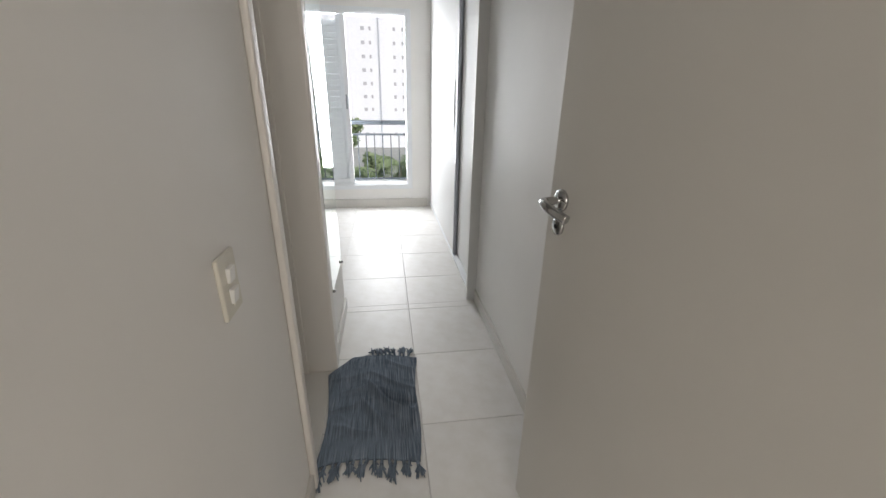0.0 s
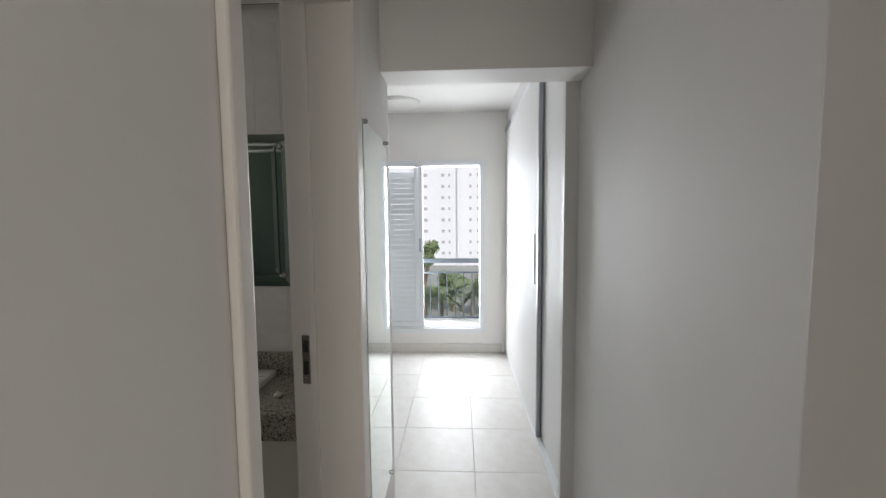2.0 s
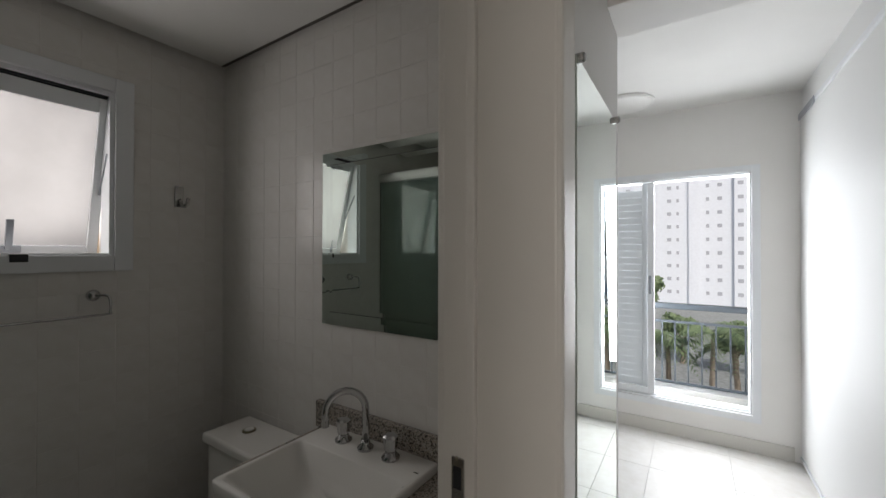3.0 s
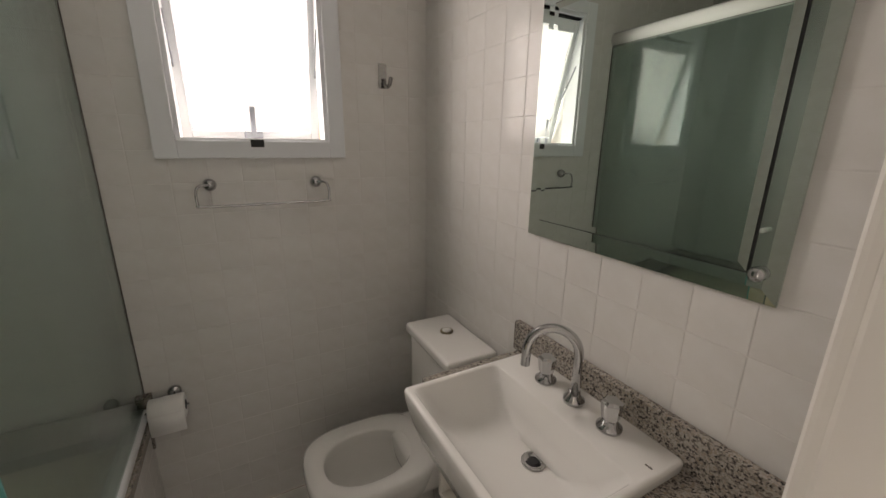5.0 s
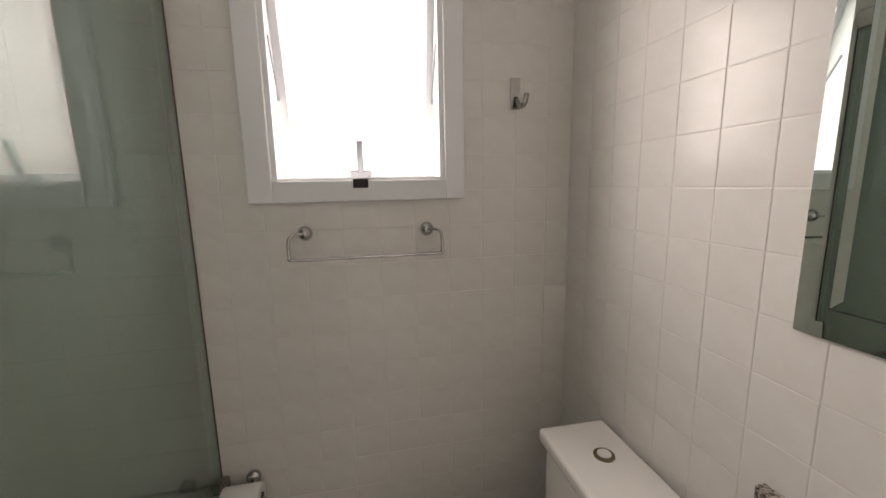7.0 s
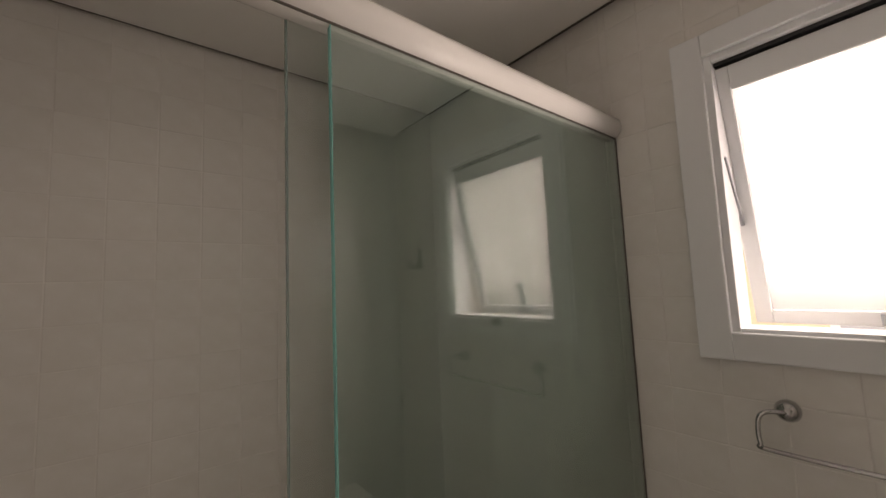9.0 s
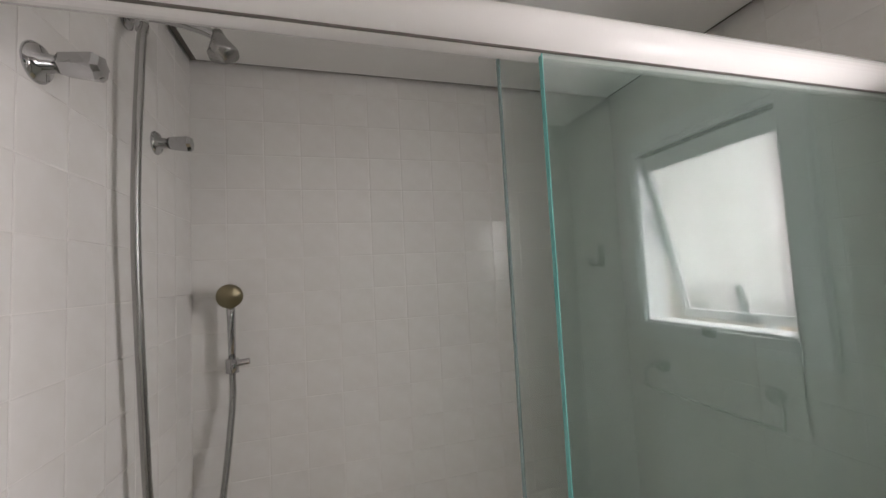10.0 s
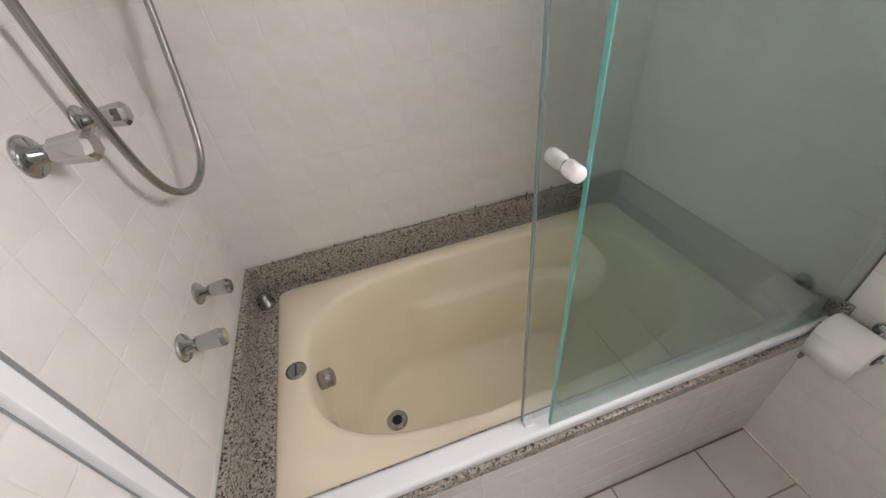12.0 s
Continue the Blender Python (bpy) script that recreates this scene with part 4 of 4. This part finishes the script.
turn = Matrix.Translation((-0.934, TY, 0)) @ Matrix.Rotation(radians(-42), 4, "Z") @ Matrix.Translation((0.937, -TY, 0))
part("neck", moved(tube(arc, 0.0105, 16), turn), CHROME, spout, "", True)
for x in (-1.026, -0.838):
    tap = thing("basin_tap", "faceted chrome and clear basin tap", "tap", "basin taps")
    part("base", lathe([(0, 0.026), (0.006, 0.026), (0.010, 0.018), (0.020, 0.015)], (x, TY, SZT), (0, 0, 1)), CHROME, tap, "", True)
    part("knob", lathe([(0, 0.013), (0.006, 0.018), (0.042, 0.0225), (0.048, 0.017)], (x, TY, SZT + 0.018), (0, 0, 1), 12, None, 0.18), CHROME, tap)

plug = thing("basin_plug", "small pale rubber basin plug lying on the granite", "plug")
part("disc", lathe([(0, 0.013), (0.004, 0.015), (0.010, 0.013), (0.012, 0.006)], (-0.62, 1.60, CT), (0, 0, 1), 20), SWITCHM, plug, "", True)
part("ring", lathe([(0, 0.004), (0.006, 0.004)], (-0.62, 1.60, CT + 0.011), (0, 0, 1), 10), SWITCHM, plug)

# wall-hung vanity cabinet with open niches
cab = thing("vanity_cabinet", "off-white wall-hung vanity cabinet with open niches", "cabinet")
CB, CTOP = 0.45, CT - 0.09
for x in (-1.205, -1.05, -0.765, -0.495):
    part("side_panel", box(x, x + 0.015, 1.53, 1.80, CB, CTOP, 0.001), CABI, cab)
part("back_panel", box(-1.19, -0.495, 1.785, 1.80, CB, CTOP), CABI, cab)
for x0, x1 in ((-1.19, -1.05), (-1.035, -0.765), (-0.75, -0.495)):
    part("shelf", box(x0, x1, 1.53, 1.785, CB, CB + 0.015, 0.001), CABI, cab)
d = part("cabinet_door", box(-0.763, -0.482, 1.512, 1.529, CB, CTOP - 0.005, 0.002), CABI, cab)
part("knob", lathe([(0, 0.006), (0.014, 0.006), (0.02, 0.012), (0.024, 0.009)], (-0.735, 1.512, 0.60), (0, -1, 0), 14), CHROME, d, "", True)

# toilet
wc = thing("toilet", "white close-coupled ceramic toilet without a seat", "toilet")
tx = -1.492
rings = [super_ring(tx, 1.47, 0.0, 0.118, 0.185, 4.0, 40, 1.0),
         super_ring(tx, 1.47, 0.04, 0.112, 0.18, 3.6, 40, 1.0),
         super_ring(tx, 1.46, 0.20, 0.112, 0.18, 3.2, 40, 1.0),
         super_ring(tx, 1.44, 0.27, 0.135, 0.20, 2.8, 40, 1.03),
         super_ring(tx, 1.42, 0.32, 0.170, 0.215, 2.6, 40, 1.0),
         super_ring(tx, 1.415, 0.385, 0.180, 0.218, 3.1, 40, 1.0),
         super_ring(tx, 1.415, 0.405, 0.176, 0.214, 3.1, 40, 1.0),
         super_ring(tx, 1.407, 0.410, 0.166, 0.203, 2.9, 40, 1.0),
         super_ring(tx + 0.006, 1.404, 0.408, 0.120, 0.150, 2.25, 40, 1.0),
         super_ring(tx + 0.006, 1.404, 0.398, 0.113, 0.143, 2.25, 40, 1.0),
         super_ring(tx + 0.004, 1.404, 0.36, 0.120, 0.149, 2.1, 40, 1.0),
         super_ring(tx, 1.41, 0.27, 0.085, 0.11, 2.0, 40, 1.0),
         super_ring(tx, 1.42, 0.20, 0.045, 0.055, 2.0, 40, 1.0)]
part("bowl", loft(rings), CERAM, wc, "", True)
part("shelf", box(tx - 0.15, tx + 0.15, 1.52, 1.785, 0.29, 0.408, 0.03, seg=3), CERAM, wc, "", True)
part("trapway", box(tx - 0.122, tx + 0.122, 1.42, 1.60, 0.06, 0.20, 0.03, seg=3), CERAM, wc, "", True)
part("bolt_cap", lathe([(0, 0.012), (0.006, 0.012), (0.008, 0.006)], (tx + 0.124, 1.45, 0.11), (1, 0, 0), 12), DARK, wc)
part("bolt_cap", lathe([(0, 0.012), (0.006, 0.012), (0.008, 0.006)], (tx - 0.112, 1.38, 0.06), (-1, 0, 0), 12), STEEL, wc)
part("water", lathe([(0, 0.055), (0.002, 0.055)], (tx, 1.42, 0.205), (0, 0, 1), 30), GLASSC, wc)
part("rim_mark", lathe([(0, 0.007), (0.002, 0.007)], (tx - 0.05, 1.528, 0.385), (0, 0, 1), 12), DARK, wc)
part("tank", box(-1.628, -1.318, 1.625, 1.792, 0.40, 0.755, 0.022, seg=4), CERAM, wc, "", True)
lid = part("tank_lid", box(-1.638, -1.308, 1.612, 1.798, 0.752, 0.79, 0.013, seg=4), CERAM, wc, "", True)
part("flush_ring", lathe([(0, 0.024), (0.004, 0.024), (0.005, 0.018)], (-1.505, 1.715, 0.789), (0, 0, 1)), BRASS, lid, "brass flush button ring")
part("flush_button", lathe([(0, 0.017), (0.007, 0.016)], (-1.505, 1.715, 0.789), (0, 0, 1)), PLAST, lid)

brush = thing("toilet_brush_holder", "white cylindrical brush holder beside the cabinet", "brush holder")
part("cup", lathe([(0, 0.050), (0.01, 0.054), (0.30, 0.056), (0.31, 0.057)], (-1.155, 1.60, 0.0), (0, 0, 1), 28), PLAST, brush, "", True)
part("lid", lathe([(0.312, 0.055), (0.316, 0.057), (0.40, 0.056), (0.415, 0.045), (0.418, 0.01)], (-1.155, 1.60, 0.0), (0, 0, 1), 28), PLAST, brush, "", True)
grille = thing("floor_drain", "black round floor drain grille", "drain")
part("ring", lathe([(0, 0.05), (0.004, 0.05), (0.005, 0.04), (0.002, 0.038)], (-1.27, 1.49, 0.0), (0, 0, 1), 28), DARK, grille)
for k in range(5):
    part("slot_bar", box(-1.305, -1.235, 1.466 + 0.012 * k - 0.003, 1.466 + 0.012 * k + 0.003, 0.002, 0.005), DARK, grille)

# bathtub
tub = thing("bathtub", "ivory built-in bathtub framed by granite", "bathtub")
tx0, tx1, ty0, ty1, tz = -1.79, -0.55, 0.035, 0.70, 0.505
mx, my = (tx0 + tx1) / 2, (ty0 + ty1) / 2
ax, ay = (tx1 - tx0) / 2, (ty1 - ty0) / 2


def tub_ring(z, a0, a1, b, p, shelf=0.0, n=64):
    """A rounded ring with unlike ends: a1 towards the drain, a0 towards the reclining end; shelf narrows it by an arm rest at the back."""
    out = []
    for k in range(n):
        t = 2 * math.pi * k / n
        c, s = math.cos(t), math.sin(t)
        x = math.copysign(abs(c) ** (2 / p), c) * (a1 if c > 0 else a0)
        y = math.copysign(abs(s) ** (2 / p), s) * b
        if s < 0:
            w = min(1.0, max(0.0, (0.24 - x) / 0.10))
            y += shelf * w * w * (3 - 2 * w) * min(1.0, -2.0 * s)
        out.append((mx + x, my + y, z))
    return out


rings = [tub_ring(tz - 0.03, ax, ax, ay, 40), tub_ring(tz - 0.004, ax, ax, ay, 40), tub_ring(tz, ax - 0.004, ax - 0.004, ay - 0.004, 30),
         tub_ring(tz, ax - 0.070, ax - 0.066, ay - 0.040, 3.2), tub_ring(tz - 0.005, ax - 0.082, ax - 0.075, ay - 0.050, 3.1),
         tub_ring(tz - 0.016, ax - 0.090, ax - 0.081, ay - 0.056, 3.1), tub_ring(tz - 0.09, ax - 0.112, ax - 0.094, ay - 0.064, 3.0),
         tub_ring(tz - 0.138, ax - 0.135, ax - 0.102, ay - 0.070, 3.0, 0.004), tub_ring(tz - 0.150, ax - 0.145, ax - 0.104, ay - 0.072, 3.0, 0.014),
         tub_ring(tz - 0.158, ax - 0.165, ax - 0.106, ay - 0.074, 3.0, 0.034), tub_ring(tz - 0.170, ax - 0.175, ax - 0.109, ay - 0.076, 3.0, 0.042),
         tub_ring(tz - 0.30, ax - 0.25, ax - 0.138, ay - 0.104, 2.9, 0.036), tub_ring(tz - 0.368, ax - 0.29, ax - 0.160, ay - 0.126, 2.9, 0.026),
         tub_ring(tz - 0.390, ax - 0.312, ax - 0.176, ay - 0.144, 2.9, 0.016), tub_ring(tz - 0.4000, ax - 0.335, ax - 0.198, ay - 0.168, 2.9, 0.006), tub_ring(tz - 0.402, 0.002, 0.002, 0.002, 2)]
part("shell", loft(rings, caps=False), TUBM, tub, "", True)
td = part("drain", lathe([(0, 0.035), (0.004, 0.035), (0.006, 0.024)], (-0.803, 0.372, tz - 0.4005), (0, 0, 1)), CHROME, tub, "chrome tub drain", True)
part("drain_hole", lathe([(0, 0.017), (0.0068, 0.017)], (-0.803, 0.372, tz - 0.4005), (0, 0, 1), 14), DARK, td)
part("overflow", lathe([(-0.012, 0.026), (0.022, 0.026), (0.026, 0.02)], (-0.654, 0.372, tz - 0.068), (-1, 0, 0.12)), STEEL, tub, "", True)
part("overflow_slot", lathe([(0, 0.027), (0.003, 0.027), (0.005, 0.02)], (-0.60, 0.37, tz), (0, 0, 1)), STEEL, tub, "", True)
part("slot", box(-0.602, -0.598, 0.352, 0.388, tz + 0.0045, tz + 0.006), DARK, tub)

ledge = thing("tub_surround", "speckled granite strips round the bathtub", "granite surround")
part("valve_ledge", box(tx1, XB - 0.004, YS + 0.03, 0.70, 0.40, tz - 0.004, 0.003), GRAN, ledge)
part("valve_upstand", box(XB - 0.022, XB - 0.006, YS + 0.004, 0.70, tz - 0.004, 0.592, 0.002), GRAN, ledge)
part("back_upstand", box(XW + 0.004, XB - 0.022, YS + 0.004, YS + 0.022, 0.40, 0.592, 0.002), GRAN, ledge)
part("back_ledge", box(tx0, tx1, YS + 0.022, ty0, 0.40, tz - 0.004, 0.002), GRAN, ledge)
part("end_upstand", box(XW + 0.004, XW + 0.02, YS + 0.022, 0.76, 0.40, 0.592, 0.002), GRAN, ledge)
part("end_ledge", box(XW + 0.02, tx0, YS + 0.022, 0.70, 0.40, tz - 0.004, 0.002), GRAN, ledge)
part("front_ledge", box(XW + 0.004, XB - 0.004, 0.70, 0.772, 0.505, 0.535, 0.003), GRAN, ledge)
part("end_block", box(XW + 0.004, XW + 0.028, 0.755, 0.778, 0.535, 0.612, 0.003), GRAN, ledge)
rnd = random.Random(31)
for k in range(12):
    x = -0.563 - 0.10 * k
    part("caulk_stain", box(x - 0.0022, x + 0.0022, YS + 0.0045, YS + 0.0085, 0.590, 0.594 + rnd.uniform(0.002, 0.011), 0.0005, seg=1), DARK, ledge, "dark mildew in the joint" if k == 0 else "")
apron = structure("wall_tub_front", box(XW, XB, 0.70, 0.752, 0, 0.505), WGROUT, "tiled front of the bathtub", "wall")
box_in = structure("tub_bed", box(XW, XB, YS, 0.70, 0.0, 0.09), WGROUT, "masonry bed under the bathtub", "wall")
spt = thing("tub_spout", "small dark chrome tub outlet in the granite corner", "tap")
part("body", lathe([(0, 0.026), (0.008, 0.026), (0.012, 0.018), (0.04, 0.016), (0.045, 0.01)], (-0.515, 0.075, tz - 0.004), (0, 0, 1)), STEEL, spt, "", True)

# shower screen
scr = thing("shower_screen", "sliding greenish glass shower screen with white rails", "shower screen")
bm = tube([(XB - 0.006, YG + 0.004, 1.939), (XW + 0.006, YG + 0.004, 1.939)], 0.032, 32)
part("gasket", box(XW + 0.006, XB - 0.006, YG + 0.0165, YG + 0.0195, 1.9088, 1.914), SEAL_SHADE, scr)
part("top_rail", bm, RAILW, scr, "rounded white top rail", True)
part("bottom_rail", box(XW + 0.006, XB - 0.006, YG - 0.024, YG + 0.024, 0.536, 0.566, 0.010, seg=4), ALUW, scr, "white bottom rail", True)
chan = part("wall_channel", box(XB - 0.022, XB - 0.006, 0.712, 0.739, 0.566, 1.915, 0.003), ALUW, scr)
part("seal", box(XB - 0.020, XB - 0.006, 0.703, 0.7118, 0.566, 1.915, 0.002), ALUG, chan, "grey seal strip")
part("silicone_line", box(XB - 0.009, XB - 0.006, 0.7392, 0.7404, 0.566, 1.915), ALUG, chan)
part("silicone_line", box(XW + 0.003, XW + 0.0075, YG + 0.0162, YG + 0.0185, 0.566, 1.91), SEAL_SHADE, scr)
for name, x1, yy, clear_, edge_ in (("fixed_pane", -1.113, YG + 0.012, SHOWER, EDGEG), ("sliding_pane", -1.064, YG - 0.012, SLIDING, EDGED)):
    x0 = XW + 0.008
    g = part(name, box(x0, x1 - 0.0012, yy - 0.004, yy + 0.004, 0.57, 1.93), clear_, scr)
    g.visible_shadow = False
    part("glass_edge", box(x1 - 0.001, x1 + 0.0004, yy - 0.004, yy + 0.004, 0.57, 1.93), edge_, g, "green polished glass edge")
part("foot_guide", box(-1.088, -1.066, YG - 0.018, YG + 0.003, 0.564, 0.574, 0.002), ALUW, scr)
kn = part("knob", lathe([(-0.031, 0.0075), (-0.029, 0.0098), (-0.008, 0.0102), (-0.006, 0.008), (0.006, 0.008), (0.008, 0.0102), (0.029, 0.0098), (0.031, 0.0075)], (-1.099, YG - 0.012, 1.133), (0, 1, 0), 20), PLAST, scr, "white cylindrical knob", True)
part("groove", lathe([(0.0045, 0.0084), (0.0075, 0.0084)], (-1.099, YG - 0.012, 1.133), (0, 1, 0), 18), DARK, kn)


def valve(y, z, size=1.0):
    v = thing("shower_valve", "chrome shower valve with a clear faceted handle", "valve", "shower valves")
    at = (XB - 0.004, y, z)
    part("rose", lathe([(0, 0.026 * size), (0.004, 0.026 * size), (0.009, 0.022 * size), (0.012, 0.012 * size), (0.03, 0.010 * size)], at, (-1, 0, 0)), CHROME, v, "", True)
    part("handle", lathe([(0.026, 0.011 * size), (0.031, 0.0155 * size), (0.066 * size, 0.0195 * size), (0.073 * size, 0.015 * size)], at, (-1, 0, 0), 12, None, 0.2), CHROME, v, "faceted chrome handle")
    return v


valve(0.20, 1.955)
valve(0.558, 1.94, 1.05)
valve(0.456, 1.177, 1.12)
valve(0.296, 1.172)
valve(0.306, 0.783)
valve(0.465, 0.784, 1.1)

arm = thing("overhead_shower", "small dull metal overhead shower on a wall arm", "overhead shower")
part("arm", tube(spline([(XB - 0.004, 0.33, 2.16), (XB - 0.06, 0.33, 2.165), (XB - 0.13, 0.335, 2.15), (XB - 0.165, 0.338, 2.135)], 6), 0.010, 12), CHROME, arm, "", True)
part("rose", lathe([(0, 0.024), (0.006, 0.024), (0.01, 0.012)], (XB - 0.004, 0.33, 2.16), (-1, 0, 0)), CHROME, arm, "", True)
part("head", lathe([(0, 0.010), (0.016, 0.014), (0.044, 0.029), (0.054, 0.028), (0.058, 0.011), (0.064, 0.008)], (XB - 0.165, 0.338, 2.145), (-0.25, 0, -1)), STEEL, arm, "", True)

hs = thing("hand_shower", "chrome hand shower on a wall clip with a looping hose", "hand shower")
hx_, hy_ = -0.583, 0.03
part("head", lathe([(0, 0.03), (0.012, 0.032), (0.026, 0.027), (0.034, 0.012)], (hx_ - 0.002, hy_ + 0.032, 1.60), (0.1, -1, 0.25)), BRASS, hs, "aged brass spray head", True)
part("handle", tube([(hx_, hy_ + 0.012, 1.59), (hx_, hy_ + 0.004, 1.54), (hx_, hy_, 1.40)], [0.011, 0.010, 0.0085], 14), CHROME, hs, "", True)
clip = part("wall_clip", lathe([(-0.018, 0.016), (0.018, 0.016)], (hx_, hy_, 1.42), (0, 0, 1), 16), CHROME, hs, "", True)
part("clip_arm", tube([(hx_, hy_, 1.42), (hx_, YS + 0.003, 1.42)], 0.010, 12), CHROME, clip)
part("clip_knob", lathe([(0, 0.009), (0.03, 0.008)], (hx_ - 0.012, hy_, 1.425), (-1, 0, 0.1), 12), CHROME, clip)
hose = spline([(XB - 0.055, 0.375, 2.12), (XB - 0.054, 0.388, 2.05), (XB - 0.046, 0.386, 1.75), (XB - 0.045, 0.356, 1.42), (XB - 0.050, 0.333, 1.17), (XB - 0.058, 0.29, 1.035), (XB - 0.072, 0.20, 0.982), (XB - 0.09, 0.12, 1.015), (XB - 0.10, 0.07, 1.13), (hx_ + 0.0, hy_ + 0.004, 1.32), (hx_, hy_, 1.40)], 26)
part("hose", tube(hose, 0.0078, 14), STEEL, hs, "ribbed steel hose", True)
part("hose_nut", lathe([(0, 0.011), (0.03, 0.012)], (XB - 0.05, 0.372, 2.11), (0.1, -0.2, 1), 8), CHROME, hs)
part("outlet", tube([(XB - 0.004, 0.36, 2.15), (XB - 0.04, 0.365, 2.155), (XB - 0.05, 0.372, 2.13)], 0.010, 12), CHROME, hs, "", True)

# ---- tiles ----
_tiles = {}


def tile_mesh(w, h, th, name, material):
    key = (round(w, 4), round(h, 4), round(th, 4), material.name)
    if key not in _tiles:
        b = bmesh.new()
        e = min(0.0018, w * 0.2, h * 0.2)
        r0 = [b.verts.new(p) for p in ((0, 0, 0), (w, 0, 0), (w, h, 0), (0, h, 0))]
        r1 = [b.verts.new(p) for p in ((0, 0, th * 0.6), (w, 0, th * 0.6), (w, h, th * 0.6), (0, h, th * 0.6))]
        r2 = [b.verts.new(p) for p in ((e, e, th), (w - e, e, th), (w - e, h - e, th), (e, h - e, th))]
        for a, c in ((r0, r1), (r1, r2)):
            for k in range(4):
                b.faces.new((a[k], a[(k + 1) % 4], c[(k + 1) % 4], c[k]))
        b.faces.new(r2)
        me = bpy.data.meshes.new(name)
        b.to_mesh(me)
        b.free()
        me.materials.append(material)
        _tiles[key] = me
    return _tiles[key]


def minus(rect, hole):
    """A rectangle less a hole, as rectangles."""
    x0, y0, x1, y1 = rect
    a0, b0, a1, b1 = hole
    if a0 >= x1 or a1 <= x0 or b0 >= y1 or b1 <= y0:
        return [rect]
    out = []
    if a0 > x0:
        out.append((x0, y0, a0, y1))
    if a1 < x1:
        out.append((a1, y0, x1, y1))
    m0, m1 = max(x0, a0), min(x1, a1)
    if b0 > y0:
        out.append((m0, y0, m1, b0))
    if b1 < y1:
        out.append((m0, b1, m1, y1))
    return out


def lay(parent, m, u0, u1, v0, v1, pu, pv, ou, ov, joint, th, material, holes=(), name="tile", wobble=0.0):
    """Lays tiles on the plane of m (u, v, out) over a field, with joints at ou + k pu and ov + k pv."""
    rnd = random.Random(int(u0 * 1000) + int(v1 * 977))
    i0, i1 = math.floor((u0 - ou) / pu), math.ceil((u1 - ou) / pu)
    j0, j1 = math.floor((v0 - ov) / pv), math.ceil((v1 - ov) / pv)
    for i in range(i0, i1):
        for j in range(j0, j1):
            r = (max(u0, ou + i * pu + joint / 2), max(v0, ov + j * pv + joint / 2), min(u1, ou + (i + 1) * pu - joint / 2), min(v1, ov + (j + 1) * pv - joint / 2))
            rects = [r]
            for hole in holes:
                rects = [q for s in rects for q in minus(s, hole)]
            for a, b, c, d in rects:
                if c - a < 0.006 or d - b < 0.006:
                    continue
                o = new(name, tile_mesh(c - a, d - b, th, name, material))
                o.parent = parent
                o.matrix_world = m @ pose(a, b, 0, rnd.uniform(-wobble, wobble), rnd.uniform(-wobble, wobble), 0)


def plane(o, u, v):
    u, v = Vector(u), Vector(v)
    n = u.cross(v)
    return Matrix(((u.x, v.x, n.x, o[0]), (u.y, v.y, n.y, o[1]), (u.z, v.z, n.z, o[2]), (0, 0, 0, 1)))


T, J, TH = 0.10, 0.0014, 0.0010
# mirror wall: u runs to +x, facing -y
lay(wall_n, plane((0, YN, 0), (1, 0, 0), (0, 0, 1)), XW, XB, 0.0, HB + 0.004, T, T, -0.967, 0.008, J, TH, TILE, [(-1.17, 0.0, -0.49, 0.72)], wobble=0.05)
# tub wall: u runs to -x, facing +y
lay(wall_s, plane((0, YS, 0), (-1, 0, 0), (0, 0, 1)), -XB, -XW, 0.59, HB + 0.004, T, T, 0.663, 0.002, J, TH, TILE, wobble=0.05)
# window wall: u runs to +y, facing +x
lay(wall_w, plane((XW, 0, 0), (0, 1, 0), (0, 0, 1)), 0.752, YN, 0.0, HB + 0.004, T, T, 0.833, 0.007, J, TH, TILE, [(BY0 - 0.02, BZ0 - 0.02, BY1 + 0.02, BZ1 + 0.02)], wobble=0.05)
lay(wall_w, plane((XW, 0, 0), (0, 1, 0), (0, 0, 1)), YS, 0.7515, 0.59, HB + 0.004, T, T, 0.833, 0.007, J, TH, TILE, wobble=0.05)
# valve wall: u runs to -y, facing -x
lay(wall_e, plane((XB - 0.004, 0, 0), (0, -1, 0), (0, 0, 1)), -(DY0 - 0.06), -YS, 0.50, HB + 0.004, T, T, -0.589, 0.010, J, TH, TILE, wobble=0.05)
lay(wall_e, plane((XB - 0.004, 0, 0), (0, -1, 0), (0, 0, 1)), -(DY0 - 0.06), -0.7525, 0.0, 0.4998, T, T, -0.589, 0.010, J, TH, TILE, wobble=0.05)
# tub front: u runs to -x, facing +y
lay(apron, plane((0, 0.752, 0), (-1, 0, 0), (0, 0, 1)), -XB, -XW, 0.0, 0.504, T, T, 0.663, 0.002, J, TH, TILE, wobble=0.05)
# bathroom floor
lay(bath_floor, plane((0, 0, -0.0035), (1, 0, 0), (0, 1, 0)), XW + 0.003, XB, 0.757, YN, 0.31, 0.31, -1.68, 0.93, 0.0045, 0.004, FTILE)
# porcelain floor of corridor and bedroom
PF = plane((0, 0, -0.006), (1, 0, 0), (0, 1, 0))
lay(floor, PF, XL, XR, -0.16, 2.06, 0.465, 0.465, 0.094, 1.532, 0.0018, 0.006, PORC, name="floor_tile")
lay(floor, PF, -3.0, 1.12, 2.06, YF, 0.465, 0.465, 0.094, 1.532, 0.0018, 0.006, PORC, name="floor_tile")
lay(floor, PF, -1.3, 1.5, -2.6, -0.16, 0.465, 0.465, 0.094, 1.532, 0.0018, 0.006, PORC, name="floor_tile")
